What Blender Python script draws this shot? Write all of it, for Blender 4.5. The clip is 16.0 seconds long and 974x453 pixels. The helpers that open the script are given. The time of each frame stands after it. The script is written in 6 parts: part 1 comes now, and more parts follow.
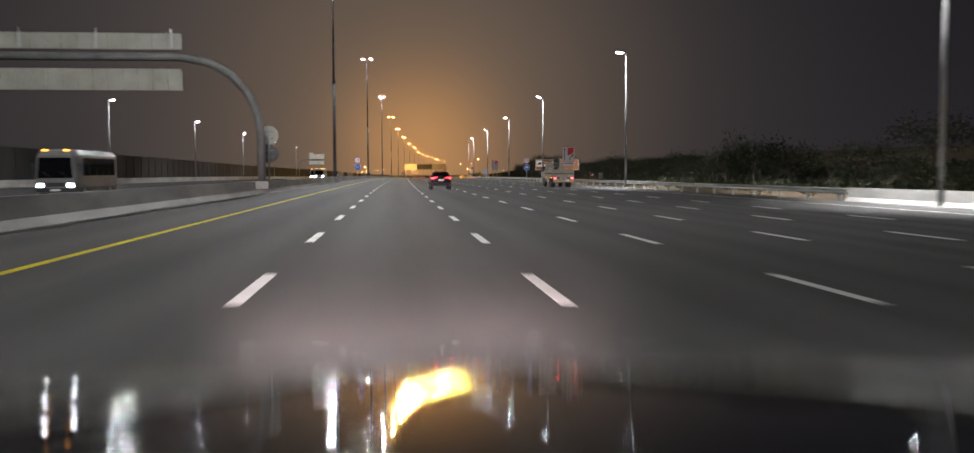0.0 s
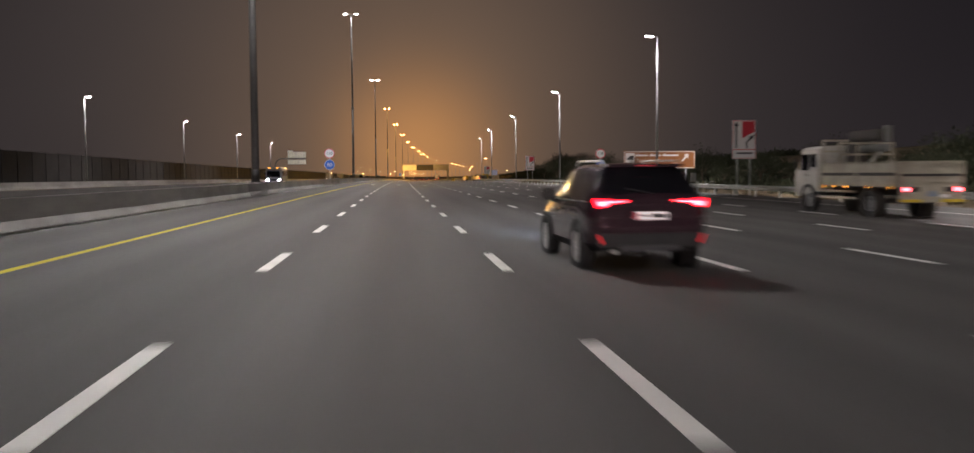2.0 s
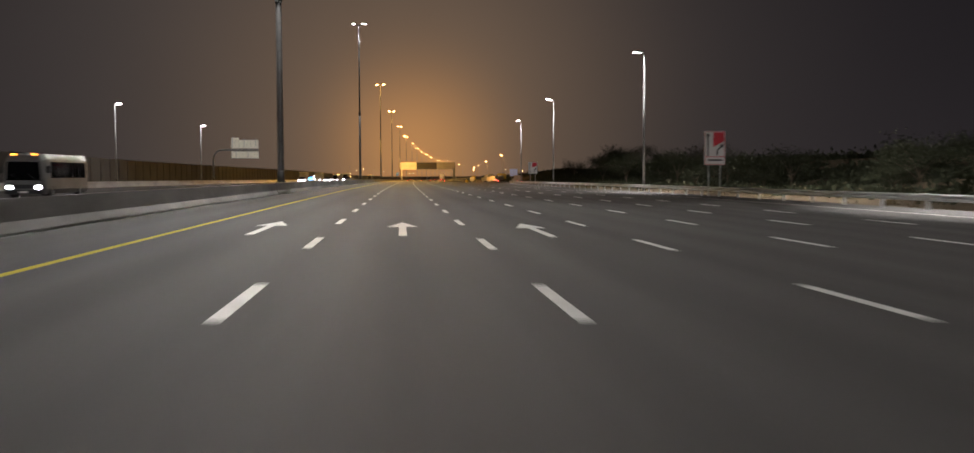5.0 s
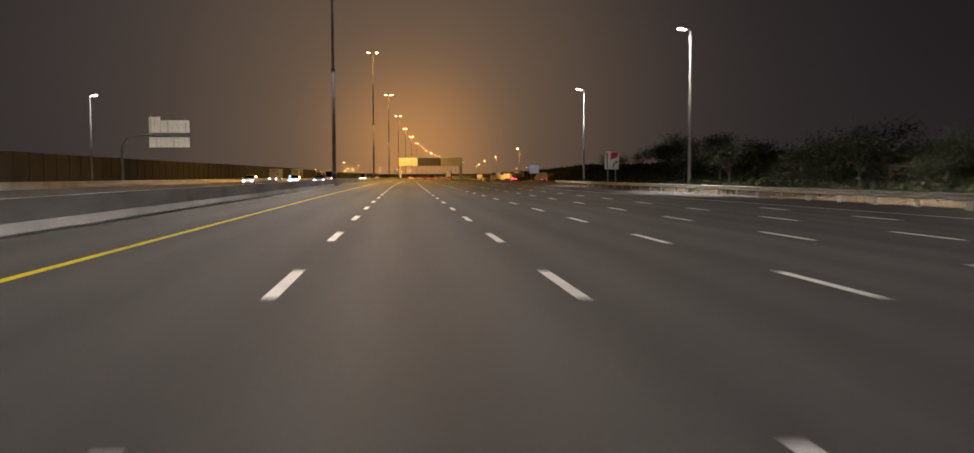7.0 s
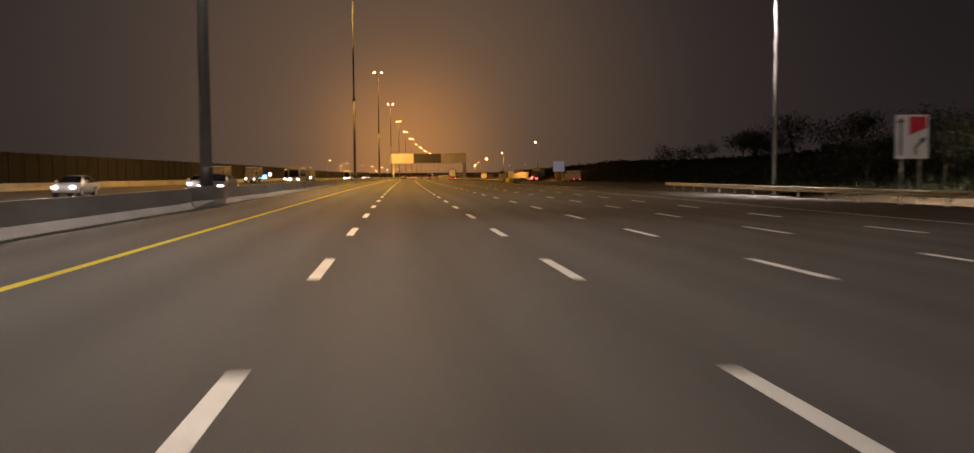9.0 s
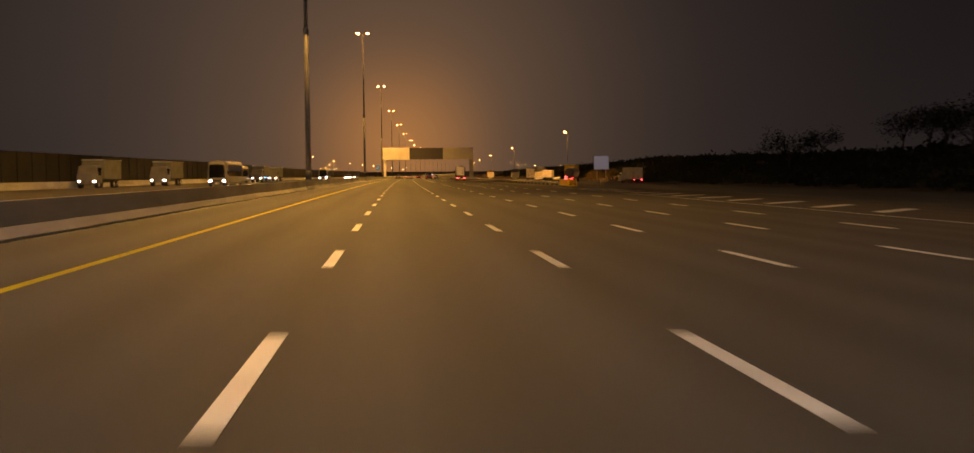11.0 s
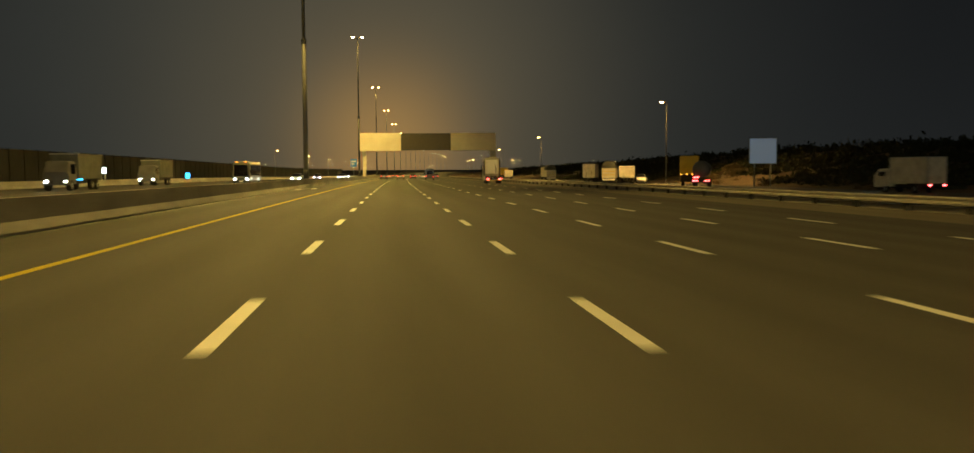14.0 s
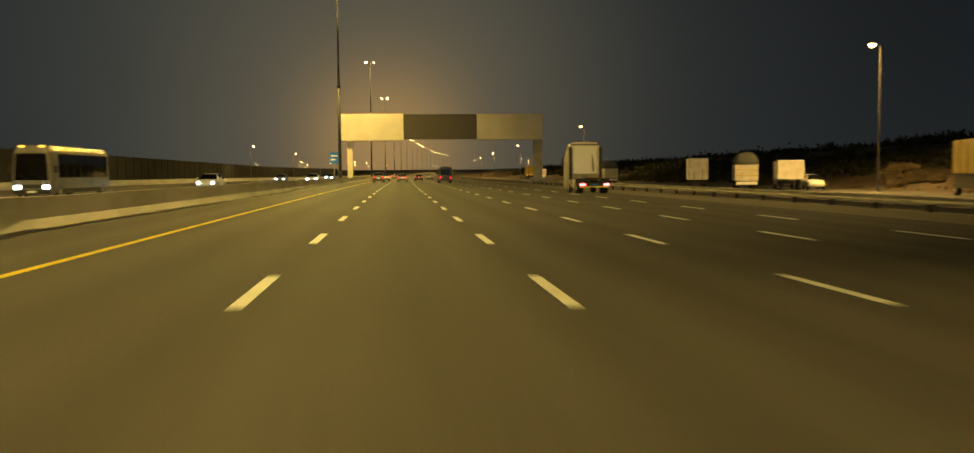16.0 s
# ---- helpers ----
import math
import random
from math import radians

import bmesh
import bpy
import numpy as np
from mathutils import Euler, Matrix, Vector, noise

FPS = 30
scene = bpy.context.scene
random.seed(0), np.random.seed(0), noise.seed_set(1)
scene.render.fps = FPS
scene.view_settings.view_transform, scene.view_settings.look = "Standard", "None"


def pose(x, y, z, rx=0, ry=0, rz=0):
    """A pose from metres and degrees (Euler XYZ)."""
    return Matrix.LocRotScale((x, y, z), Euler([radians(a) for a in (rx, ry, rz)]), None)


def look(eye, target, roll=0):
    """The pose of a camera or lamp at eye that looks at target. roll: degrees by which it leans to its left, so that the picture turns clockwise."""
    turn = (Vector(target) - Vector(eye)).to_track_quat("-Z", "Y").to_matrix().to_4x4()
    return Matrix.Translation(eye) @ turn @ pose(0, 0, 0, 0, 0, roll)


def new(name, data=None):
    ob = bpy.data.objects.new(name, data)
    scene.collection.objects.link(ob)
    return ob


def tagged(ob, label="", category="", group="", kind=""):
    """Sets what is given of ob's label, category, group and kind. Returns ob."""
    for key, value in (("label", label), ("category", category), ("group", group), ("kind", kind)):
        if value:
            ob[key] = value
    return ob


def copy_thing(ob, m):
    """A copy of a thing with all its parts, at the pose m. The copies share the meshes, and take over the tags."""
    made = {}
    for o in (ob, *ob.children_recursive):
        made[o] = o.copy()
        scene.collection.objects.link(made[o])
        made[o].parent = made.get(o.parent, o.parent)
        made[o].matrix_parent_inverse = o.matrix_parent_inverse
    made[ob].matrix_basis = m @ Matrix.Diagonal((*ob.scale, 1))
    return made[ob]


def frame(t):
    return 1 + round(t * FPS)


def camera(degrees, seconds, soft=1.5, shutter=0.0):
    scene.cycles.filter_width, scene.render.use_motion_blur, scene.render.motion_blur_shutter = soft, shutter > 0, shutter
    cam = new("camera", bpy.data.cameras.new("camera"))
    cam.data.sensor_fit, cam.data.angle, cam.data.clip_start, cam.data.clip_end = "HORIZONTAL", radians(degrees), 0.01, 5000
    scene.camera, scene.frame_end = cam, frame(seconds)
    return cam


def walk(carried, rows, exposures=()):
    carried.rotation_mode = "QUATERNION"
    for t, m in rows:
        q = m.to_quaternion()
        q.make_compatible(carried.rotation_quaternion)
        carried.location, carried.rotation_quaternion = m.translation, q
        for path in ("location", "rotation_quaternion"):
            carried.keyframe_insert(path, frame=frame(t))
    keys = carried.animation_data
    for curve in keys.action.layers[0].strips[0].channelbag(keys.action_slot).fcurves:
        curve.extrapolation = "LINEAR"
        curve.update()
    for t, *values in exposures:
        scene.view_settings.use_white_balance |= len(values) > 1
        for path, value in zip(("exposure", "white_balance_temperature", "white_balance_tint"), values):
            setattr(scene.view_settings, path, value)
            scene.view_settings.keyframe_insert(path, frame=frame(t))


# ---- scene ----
# ---------------------------------------------------------------- camera
RADIUS = 14010.0  # the road bends gently to the right
EYE = 1.443
cam = camera(56.23, 16.0, soft=1.5, shutter=0.45)


def bent(x, y):
    """From metres across and along the road to metres in the world, and the turn of the road there in degrees."""
    a = y / RADIUS
    return RADIUS - (RADIUS - x) * math.cos(a), (RADIUS - x) * math.sin(a), -math.degrees(a)


GRADES = ((-4000.0, 0.0), (120.0, 0.0), (312.0, -0.0045), (558.0, -0.0065), (800.0, -0.0085), (1100.0, -0.0075), (1450.0, -0.0022), (3000.0, -0.0010), (6000.0, 0.0))


def grade(y):
    """The road's slope along its way: a low crest, then a long gentle descent."""
    for (y0, g0), (y1, g1) in zip(GRADES, GRADES[1:]):
        if y <= y1:
            return g0 + (g1 - g0) * (y - y0) / (y1 - y0)
    return 0.0


def drop(y):
    """How far the road has come down by there, in metres (negative)."""
    z = 0.0
    for (y0, _), (y1, _) in zip(GRADES, GRADES[1:]):
        if y <= y0:
            break
        e = min(y, y1)
        z += (grade(y0) + grade(e)) / 2 * (e - y0)
    return z


def steer(x, y, yaw, pitch, roll):
    """The pose at a place over the road: degrees to the left, up, and of lean to the left."""
    wx, wy, turn = bent(x, y)
    a, b = radians(yaw + turn), radians(pitch) + grade(y)
    ahead = Vector((-math.sin(a) * math.cos(b), math.cos(a) * math.cos(b), math.sin(b)))
    eye = Vector((wx, wy, EYE + drop(y)))
    return look(eye, eye + ahead, roll)


# seconds, metres across and along the road, yaw, pitch, roll
ROWS = [
    (0.0, -0.095, 0.000, -5.865, -3.376, -0.242),
    (0.5, 0.003, 17.220, -5.872, -3.380, -0.374),
    (1.0, 0.068, 34.229, -5.826, -3.349, -0.503),
    (1.5, 0.107, 51.322, -5.781, -3.332, -0.476),
    (2.0, 0.147, 68.296, -5.726, -3.309, -0.401),
    (2.5, 0.153, 85.372, -5.701, -3.308, -0.306),
    (3.0, 0.121, 102.765, -5.675, -3.313, -0.208),
    (3.5, 0.101, 120.069, -5.650, -3.289, -0.130),
    (4.0, 0.084, 137.379, -5.610, -3.270, -0.188),
    (6.5, -0.249, 224.604, -5.461, -3.267, -0.043),
    (7.0, -0.310, 242.420, -5.376, -3.303, -0.208),
    (7.5, -0.452, 259.855, -5.483, -3.271, -0.045),
    (8.0, -0.532, 277.083, -5.432, -3.297, -0.218),
    (8.5, -0.597, 294.775, -5.462, -3.296, -0.330),
    (9.0, -0.658, 312.511, -5.532, -3.292, -0.396),
    (11.5, -0.742, 400.523, -5.759, -3.331, -0.360),
    (12.0, -0.683, 418.146, -5.838, -3.322, -0.367),
    (12.5, -0.583, 435.789, -5.883, -3.335, -0.482),
    (13.0, -0.501, 453.034, -5.927, -3.325, -0.429),
    (13.5, -0.399, 470.868, -5.950, -3.370, -0.437),
    (14.0, -0.307, 488.665, -5.985, -3.390, -0.379),
    (14.5, -0.211, 505.847, -5.899, -3.374, -0.378),
    (15.0, -0.163, 523.298, -5.868, -3.380, -0.380),
    (15.5, -0.126, 540.667, -5.788, -3.368, -0.304),
    (16.0, -0.112, 558.189, -5.688, -3.367, -0.421),
]

EXPOSURES = [(0.0, 0.2, 6000, 9), (0.6, -0.05, 6700, 19), (2.0, 0.1, 6450, 16), (4.2, 0.08, 6400, 12), (6.5, 0.2, 6500, 11), (7.5, -0.02, 7000, 17), (8.2, 0.0, 7150, 19), (9.2, -0.1, 7500, 21), (11.5, -0.30, 7900, 23),
             (12.5, -0.1, 7000, -2), (13.5, -0.22, 5950, -18), (14.5, -0.28, 5700, -22), (15.5, 0.04, 5550, -20), (16.0, -0.04, 5450, -20)]
walk(cam, [(t, steer(*row)) for t, *row in ROWS], EXPOSURES)

# ---------------------------------------------------------------- night sky and the light it gives
world = bpy.data.worlds.new("night")
scene.world = world
world.use_nodes = True
wn, wl = world.node_tree.nodes, world.node_tree.links
wn.clear()
w_out = wn.new("ShaderNodeOutputWorld")
w_bg = wn.new("ShaderNodeBackground")
w_co = wn.new("ShaderNodeTexCoord")
w_sep = wn.new("ShaderNodeSeparateXYZ")
wl.new(w_co.outputs["Generated"], w_sep.inputs[0])


def sky_lobe(aim, start, power):
    """How near a direction lies to the lit-up sky over the road ahead."""
    dot = wn.new("ShaderNodeVectorMath")
    dot.operation = "DOT_PRODUCT"
    dot.inputs[1].default_value = Vector(aim).normalized()
    rng_node = wn.new("ShaderNodeMapRange")
    rng_node.inputs["From Min"].default_value = start
    pw = wn.new("ShaderNodeMath")
    pw.operation = "POWER"
    pw.inputs[1].default_value = power
    wl.new(w_co.outputs["Generated"], dot.inputs[0])
    wl.new(dot.outputs["Value"], rng_node.inputs["Value"])
    wl.new(rng_node.outputs[0], pw.inputs[0])
    return pw.outputs[0]


def sky_mix(low, fac, colour, kind="MIX"):
    mx = wn.new("ShaderNodeMix")
    mx.data_type = "RGBA"
    mx.blend_type = kind
    wl.new(low, mx.inputs[6])
    if isinstance(fac, float):
        mx.inputs[0].default_value = fac
    else:
        wl.new(fac, mx.inputs[0])
    if isinstance(colour, tuple):
        mx.inputs[7].default_value = (*colour, 1)
    else:
        wl.new(colour, mx.inputs[7])
    return mx.outputs[2]


w_hor = wn.new("ShaderNodeMapRange")
w_hor.inputs["From Min"].default_value = 0.45
w_hor.inputs["From Max"].default_value = -0.02
w_hp = wn.new("ShaderNodeMath")
w_hp.operation = "POWER"
w_hp.inputs[1].default_value = 2.0
wl.new(w_sep.outputs["Z"], w_hor.inputs["Value"])
wl.new(w_hor.outputs[0], w_hp.inputs[0])
w_noise = wn.new("ShaderNodeTexNoise")
w_noise.inputs["Scale"].default_value = 2.5
w_noise.inputs["Detail"].default_value = 3.0
wl.new(w_co.outputs["Generated"], w_noise.inputs["Vector"])
w_top = wn.new("ShaderNodeRGB")
w_top.outputs[0].default_value = (0.0102, 0.0088, 0.0106, 1)
sky = sky_mix(w_top.outputs[0], w_hp.outputs[0], (0.0205, 0.0175, 0.0188))
sky = sky_mix(sky, sky_lobe((-0.02, 1.0, 0.10), 0.72, 4.2), (0.066, 0.0535, 0.0470))
sky = sky_mix(sky, sky_lobe((0.025, 1.0, 0.05), 0.915, 4.0), (0.150, 0.098, 0.062))
sky = sky_mix(sky, sky_lobe((0.030, 1.0, 0.025), 0.972, 9.0), (0.42, 0.205, 0.075))
sky = sky_mix(sky, 0.2, w_noise.outputs["Fac"], "OVERLAY")
wl.new(sky, w_bg.inputs["Color"])
w_bg.inputs["Strength"].default_value = 1.0
wl.new(w_bg.outputs[0], w_out.inputs["Surface"])

LED_POWER, LED_COLOUR = 15500.0, (1.0, 0.95, 0.90)
MAST_POWER = 16500.0
LAYBY_COLOUR = (1.0, 0.49, 0.12)
SODIUM_POWER, SODIUM_COLOUR = 41000.0, (1.0, 0.545, 0.12)


# ---------------------------------------------------------------- materials
def principled(name, colour, rough=0.6, metal=0.0, spec=0.5, coat=0.0):
    m = bpy.data.materials.new(name)
    m.use_nodes = True
    b = m.node_tree.nodes["Principled BSDF"]
    b.inputs["Base Color"].default_value = (*colour, 1)
    b.inputs["Roughness"].default_value = rough
    b.inputs["Metallic"].default_value = metal
    b.inputs["Specular IOR Level"].default_value = spec
    b.inputs["Coat Weight"].default_value = coat
    return m


def worn(name, colour, dark, rough=0.7, metal=0.0, big=0.4, fine=30.0, bump=0.15, stretch=(1, 1, 1), coat=0.0, amount=1.0):
    """A surface with blotches, fine grain and a little relief, in metres of the object."""
    m = principled(name, colour, rough, metal, 0.5, coat)
    n, l = m.node_tree.nodes, m.node_tree.links
    b = n["Principled BSDF"]
    co = n.new("ShaderNodeTexCoord")
    mp = n.new("ShaderNodeMapping")
    mp.inputs["Scale"].default_value = stretch
    big_n = n.new("ShaderNodeTexNoise")
    big_n.inputs["Scale"].default_value = big
    big_n.inputs["Detail"].default_value = 6.0
    big_n.inputs["Roughness"].default_value = 0.65
    fine_n = n.new("ShaderNodeTexNoise")
    fine_n.inputs["Scale"].default_value = fine
    fine_n.inputs["Detail"].default_value = 3.0
    ramp = n.new("ShaderNodeMapRange")
    ramp.inputs["From Min"].default_value = 0.35
    ramp.inputs["From Max"].default_value = 0.7
    ramp.inputs["To Max"].default_value = amount
    mix = n.new("ShaderNodeMix")
    mix.data_type = "RGBA"
    mix.inputs[6].default_value = (*colour, 1)
    mix.inputs[7].default_value = (*dark, 1)
    grain = n.new("ShaderNodeMix")
    grain.data_type = "RGBA"
    grain.blend_type = "OVERLAY"
    grain.inputs[0].default_value = 0.35
    bp = n.new("ShaderNodeBump")
    bp.inputs["Strength"].default_value = bump
    bp.inputs["Distance"].default_value = 0.02
    l.new(co.outputs["Object"], mp.inputs["Vector"])
    l.new(mp.outputs["Vector"], big_n.inputs["Vector"])
    l.new(co.outputs["Object"], fine_n.inputs["Vector"])
    l.new(big_n.outputs["Fac"], ramp.inputs["Value"])
    l.new(ramp.outputs[0], mix.inputs[0])
    l.new(mix.outputs[2], grain.inputs[6])
    l.new(fine_n.outputs["Fac"], grain.inputs[7])
    l.new(grain.outputs[2], b.inputs["Base Color"])
    l.new(fine_n.outputs["Fac"], bp.inputs["Height"])
    l.new(bp.outputs["Normal"], b.inputs["Normal"])
    rr = n.new("ShaderNodeMapRange")
    rr.inputs["To Min"].default_value = max(0.05, rough - 0.12)
    rr.inputs["To Max"].default_value = min(1.0, rough + 0.12)
    l.new(big_n.outputs["Fac"], rr.inputs["Value"])
    l.new(rr.outputs[0], b.inputs["Roughness"])
    return m


def glowing(name, colour, strength):
    m = bpy.data.materials.new(name)
    m.use_nodes = True
    b = m.node_tree.nodes["Principled BSDF"]
    b.inputs["Base Color"].default_value = (*colour, 1)
    b.inputs["Emission Color"].default_value = (*colour, 1)
    b.inputs["Emission Strength"].default_value = strength
    return m


# crane lorry's cream in a darker tone; the shade on it is painted in
M_dim_cream = worn("dimmed_truck_paint", (0.40, 0.37, 0.29), (0.24, 0.21, 0.16), 0.6, 0, 1.2, 15, 0.1)
M_asphalt = worn("asphalt", (0.066, 0.0635, 0.060), (0.044, 0.0425, 0.0405), 0.82, 0, 0.25, 60, 0.35, (1, 0.06, 1))
M_asphalt.node_tree.nodes["Principled BSDF"].inputs["Specular IOR Level"].default_value = 0.32
M_verge = worn("shoulder_asphalt", (0.085, 0.080, 0.072), (0.055, 0.052, 0.048), 0.85, 0, 0.3, 50, 0.3, (1, 0.1, 1))
M_dust_shoulder = worn("dusty_shoulder", (0.150, 0.130, 0.095), (0.085, 0.075, 0.058), 0.9, 0, 0.3, 40, 0.3, (1, 0.1, 1))
M_white_paint = worn("white_road_paint", (0.74, 0.73, 0.71), (0.48, 0.47, 0.45), 0.6, 0, 1.2, 40, 0.2, amount=0.6)
M_yellow_paint = worn("yellow_road_paint", (0.62, 0.48, 0.008), (0.40, 0.31, 0.01), 0.75, 0, 1.0, 40, 0.2, amount=0.6)
M_yellow_paint.node_tree.nodes["Principled BSDF"].inputs["Specular IOR Level"].default_value = 0.15
M_concrete = worn("concrete", (0.40, 0.385, 0.36), (0.24, 0.23, 0.215), 0.85, 0, 0.5, 25, 0.25, (1, 0.35, 1))
M_concrete_dark = worn("grey_wall", (0.045, 0.044, 0.044), (0.032, 0.032, 0.032), 0.9, 0, 0.12, 8, 0.25)
M_sand = worn("sand", (0.165, 0.126, 0.083), (0.070, 0.058, 0.038), 0.95, 0, 0.06, 5, 0.5)
M_steel = worn("galvanised_steel", (0.46, 0.47, 0.47), (0.30, 0.31, 0.31), 0.45, 0.8, 1.5, 30, 0.05)
M_pole = worn("painted_pole", (0.15, 0.148, 0.143), (0.09, 0.09, 0.087), 0.6, 0.0, 0.8, 20, 0.05)
# paler, hardly metallic rail steel; the lit look is put into the material
M_lit_rail = worn("lit_look_rail", (0.50, 0.48, 0.42), (0.30, 0.285, 0.25), 0.6, 0.15, 1.5, 30, 0.05)
M_lamp_pole = worn("weathered_lamp_pole", (0.20, 0.20, 0.195), (0.12, 0.12, 0.118), 0.65, 0.0, 0.8, 20, 0.05)
M_pole_dark = worn("dark_pole", (0.055, 0.054, 0.052), (0.035, 0.035, 0.034), 0.6, 0.2, 0.8, 20, 0.05)
M_sign_back = worn("sign_back", (0.30, 0.29, 0.25), (0.21, 0.20, 0.17), 0.5, 0.0, 0.7, 20, 0.03)
# cream back brightened by colour for the lamp light that falls on it
M_sign_cream_lit = worn("lit_cream_sign_back", (0.86, 0.83, 0.70), (0.72, 0.69, 0.57), 0.5, 0.0, 0.7, 20, 0.03)
M_sign_white = principled("sign_white", (0.75, 0.73, 0.72), 0.4)
M_sign_red = principled("sign_red", (0.62, 0.025, 0.045), 0.4)
# red darkened by colour for the poor light behind the guard rail
M_dim_red = worn("dimmed_red_paint", (0.075, 0.012, 0.013), (0.045, 0.008, 0.009), 0.6, 0, 1.5, 20, 0.05)
M_sign_blue = principled("sign_blue", (0.02, 0.12, 0.50), 0.4)
M_faded_blue = worn("faded_blue_paint", (0.12, 0.20, 0.34), (0.22, 0.24, 0.26), 0.6, 0, 4.0, 25, 0.05)
M_sign_brown = worn("sign_brown", (0.30, 0.115, 0.035), (0.24, 0.09, 0.03), 0.45, 0, 0.8, 20, 0.02)
M_black = principled("sign_black", (0.012, 0.012, 0.013), 0.5)
M_board = worn("gantry_board", (0.62, 0.58, 0.49), (0.50, 0.46, 0.38), 0.6, 0, 0.25, 10, 0.05)
M_display = worn("display_panel", (0.060, 0.052, 0.036), (0.045, 0.038, 0.026), 0.5, 0, 2, 30, 0.1)
M_led = glowing("led_lens", (1.0, 0.97, 0.94), 400)
M_sodium = glowing("sodium_lens", (1.0, 0.45, 0.10), 85)
M_head = glowing("headlight", (0.95, 0.93, 1.0), 70)
M_tail = glowing("taillight", (1.0, 0.005, 0.012), 9)
M_tail_core = glowing("taillight_core", (1.0, 0.05, 0.06), 22)
# unlit reflectors; a weak emission stands in for the light they throw back
M_reflector_glow = glowing("glowing_red_reflector", (0.9, 0.02, 0.03), 0.5)
M_gloss_black = principled("black_bonnet_paint", (0.006, 0.006, 0.007), 0.015, 0.0, 0.5, 1.0)
M_amber = glowing("amber_lamp", (1.0, 0.35, 0.04), 6)
M_blue_glow = glowing("blue_shop_sign", (0.10, 0.45, 1.0), 5)
M_white_glow = glowing("white_shop_sign", (0.95, 0.92, 1.0), 5)
M_glass = principled("tinted_glass", (0.008, 0.008, 0.010), 0.06, 0, 0.6)
M_suv = principled("dark_car_paint", (0.060, 0.030, 0.040), 0.16, 0.35, 0.5, 1.0)
# white paint made dark grey: the dim light on these bodies is in the colour
M_dim_white = worn("dimmed_white_paint", (0.14, 0.137, 0.132), (0.09, 0.088, 0.084), 0.4, 0, 0.8, 12, 0.05, coat=0.3)
M_matte = principled("matte_black_trim", (0.008, 0.008, 0.008), 0.95, 0.0, 0.05)
M_cab = worn("dusty_white_cab_paint", (0.50, 0.49, 0.45), (0.34, 0.32, 0.28), 0.45, 0, 1.2, 15, 0.05)
M_car_white = principled("white_car_paint", (0.62, 0.62, 0.60), 0.3, 0, 0.5, 0.8)
M_car_silver = principled("silver_car_paint", (0.32, 0.32, 0.33), 0.3, 0.6, 0.5, 0.8)
M_car_grey = principled("grey_car_paint", (0.09, 0.09, 0.095), 0.3, 0.4, 0.5, 0.8)
M_plastic = worn("black_plastic", (0.018, 0.018, 0.019), (0.010, 0.010, 0.011), 0.6, 0, 3, 60, 0.1)
M_tyre = worn("tyre_rubber", (0.016, 0.016, 0.016), (0.03, 0.028, 0.026), 0.85, 0, 5, 60, 0.2)
M_alloy = principled("alloy", (0.70, 0.69, 0.68), 0.35, 0.25)
M_plate = principled("number_plate", (0.85, 0.80, 0.78), 0.4)
# emission in place of the light that falls on the plates
M_plate_lit = glowing("lit_number_plate", (0.9, 0.80, 0.78), 0.45)
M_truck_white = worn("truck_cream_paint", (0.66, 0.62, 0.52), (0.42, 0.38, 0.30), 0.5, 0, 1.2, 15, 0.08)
M_truck_yellow = worn("truck_yellow_paint", (0.66, 0.47, 0.02), (0.46, 0.32, 0.02), 0.55, 0, 0.8, 12, 0.05)
M_steel_dark = worn("chassis_steel", (0.035, 0.033, 0.031), (0.06, 0.05, 0.04), 0.7, 0.3, 2, 30, 0.1)
# tipper's canvas cover, also lorry boxes whose dimness is put into the colour
M_canvas_dim_box = worn("grey_canvas_and_dim_box", (0.13, 0.135, 0.12), (0.08, 0.082, 0.075), 0.9, 0, 1.0, 10, 0.3)
M_reflect = principled("yellow_reflector", (0.75, 0.72, 0.05), 0.35)
# notice board face: one even pale blue emission all over
M_pale_board = glowing("pale_board_glow", (0.64, 0.69, 0.96), 0.12)
M_hazard = principled("hazard_yellow", (0.80, 0.55, 0.02), 0.45)
M_bark = worn("bark", (0.10, 0.07, 0.045), (0.05, 0.035, 0.025), 0.95, 0, 3, 25, 0.5)
M_leaf = worn("leaves", (0.042, 0.046, 0.027), (0.026, 0.030, 0.017), 0.8, 0, 0.8, 8, 0.2)
M_scrub = worn("dry_scrub", (0.14, 0.11, 0.06), (0.07, 0.06, 0.035), 0.9, 0, 0.8, 8, 0.3)


for dull in (M_concrete_dark, M_leaf, M_sand, M_scrub):
    dull.node_tree.nodes["Principled BSDF"].inputs["Specular IOR Level"].default_value = 0.08


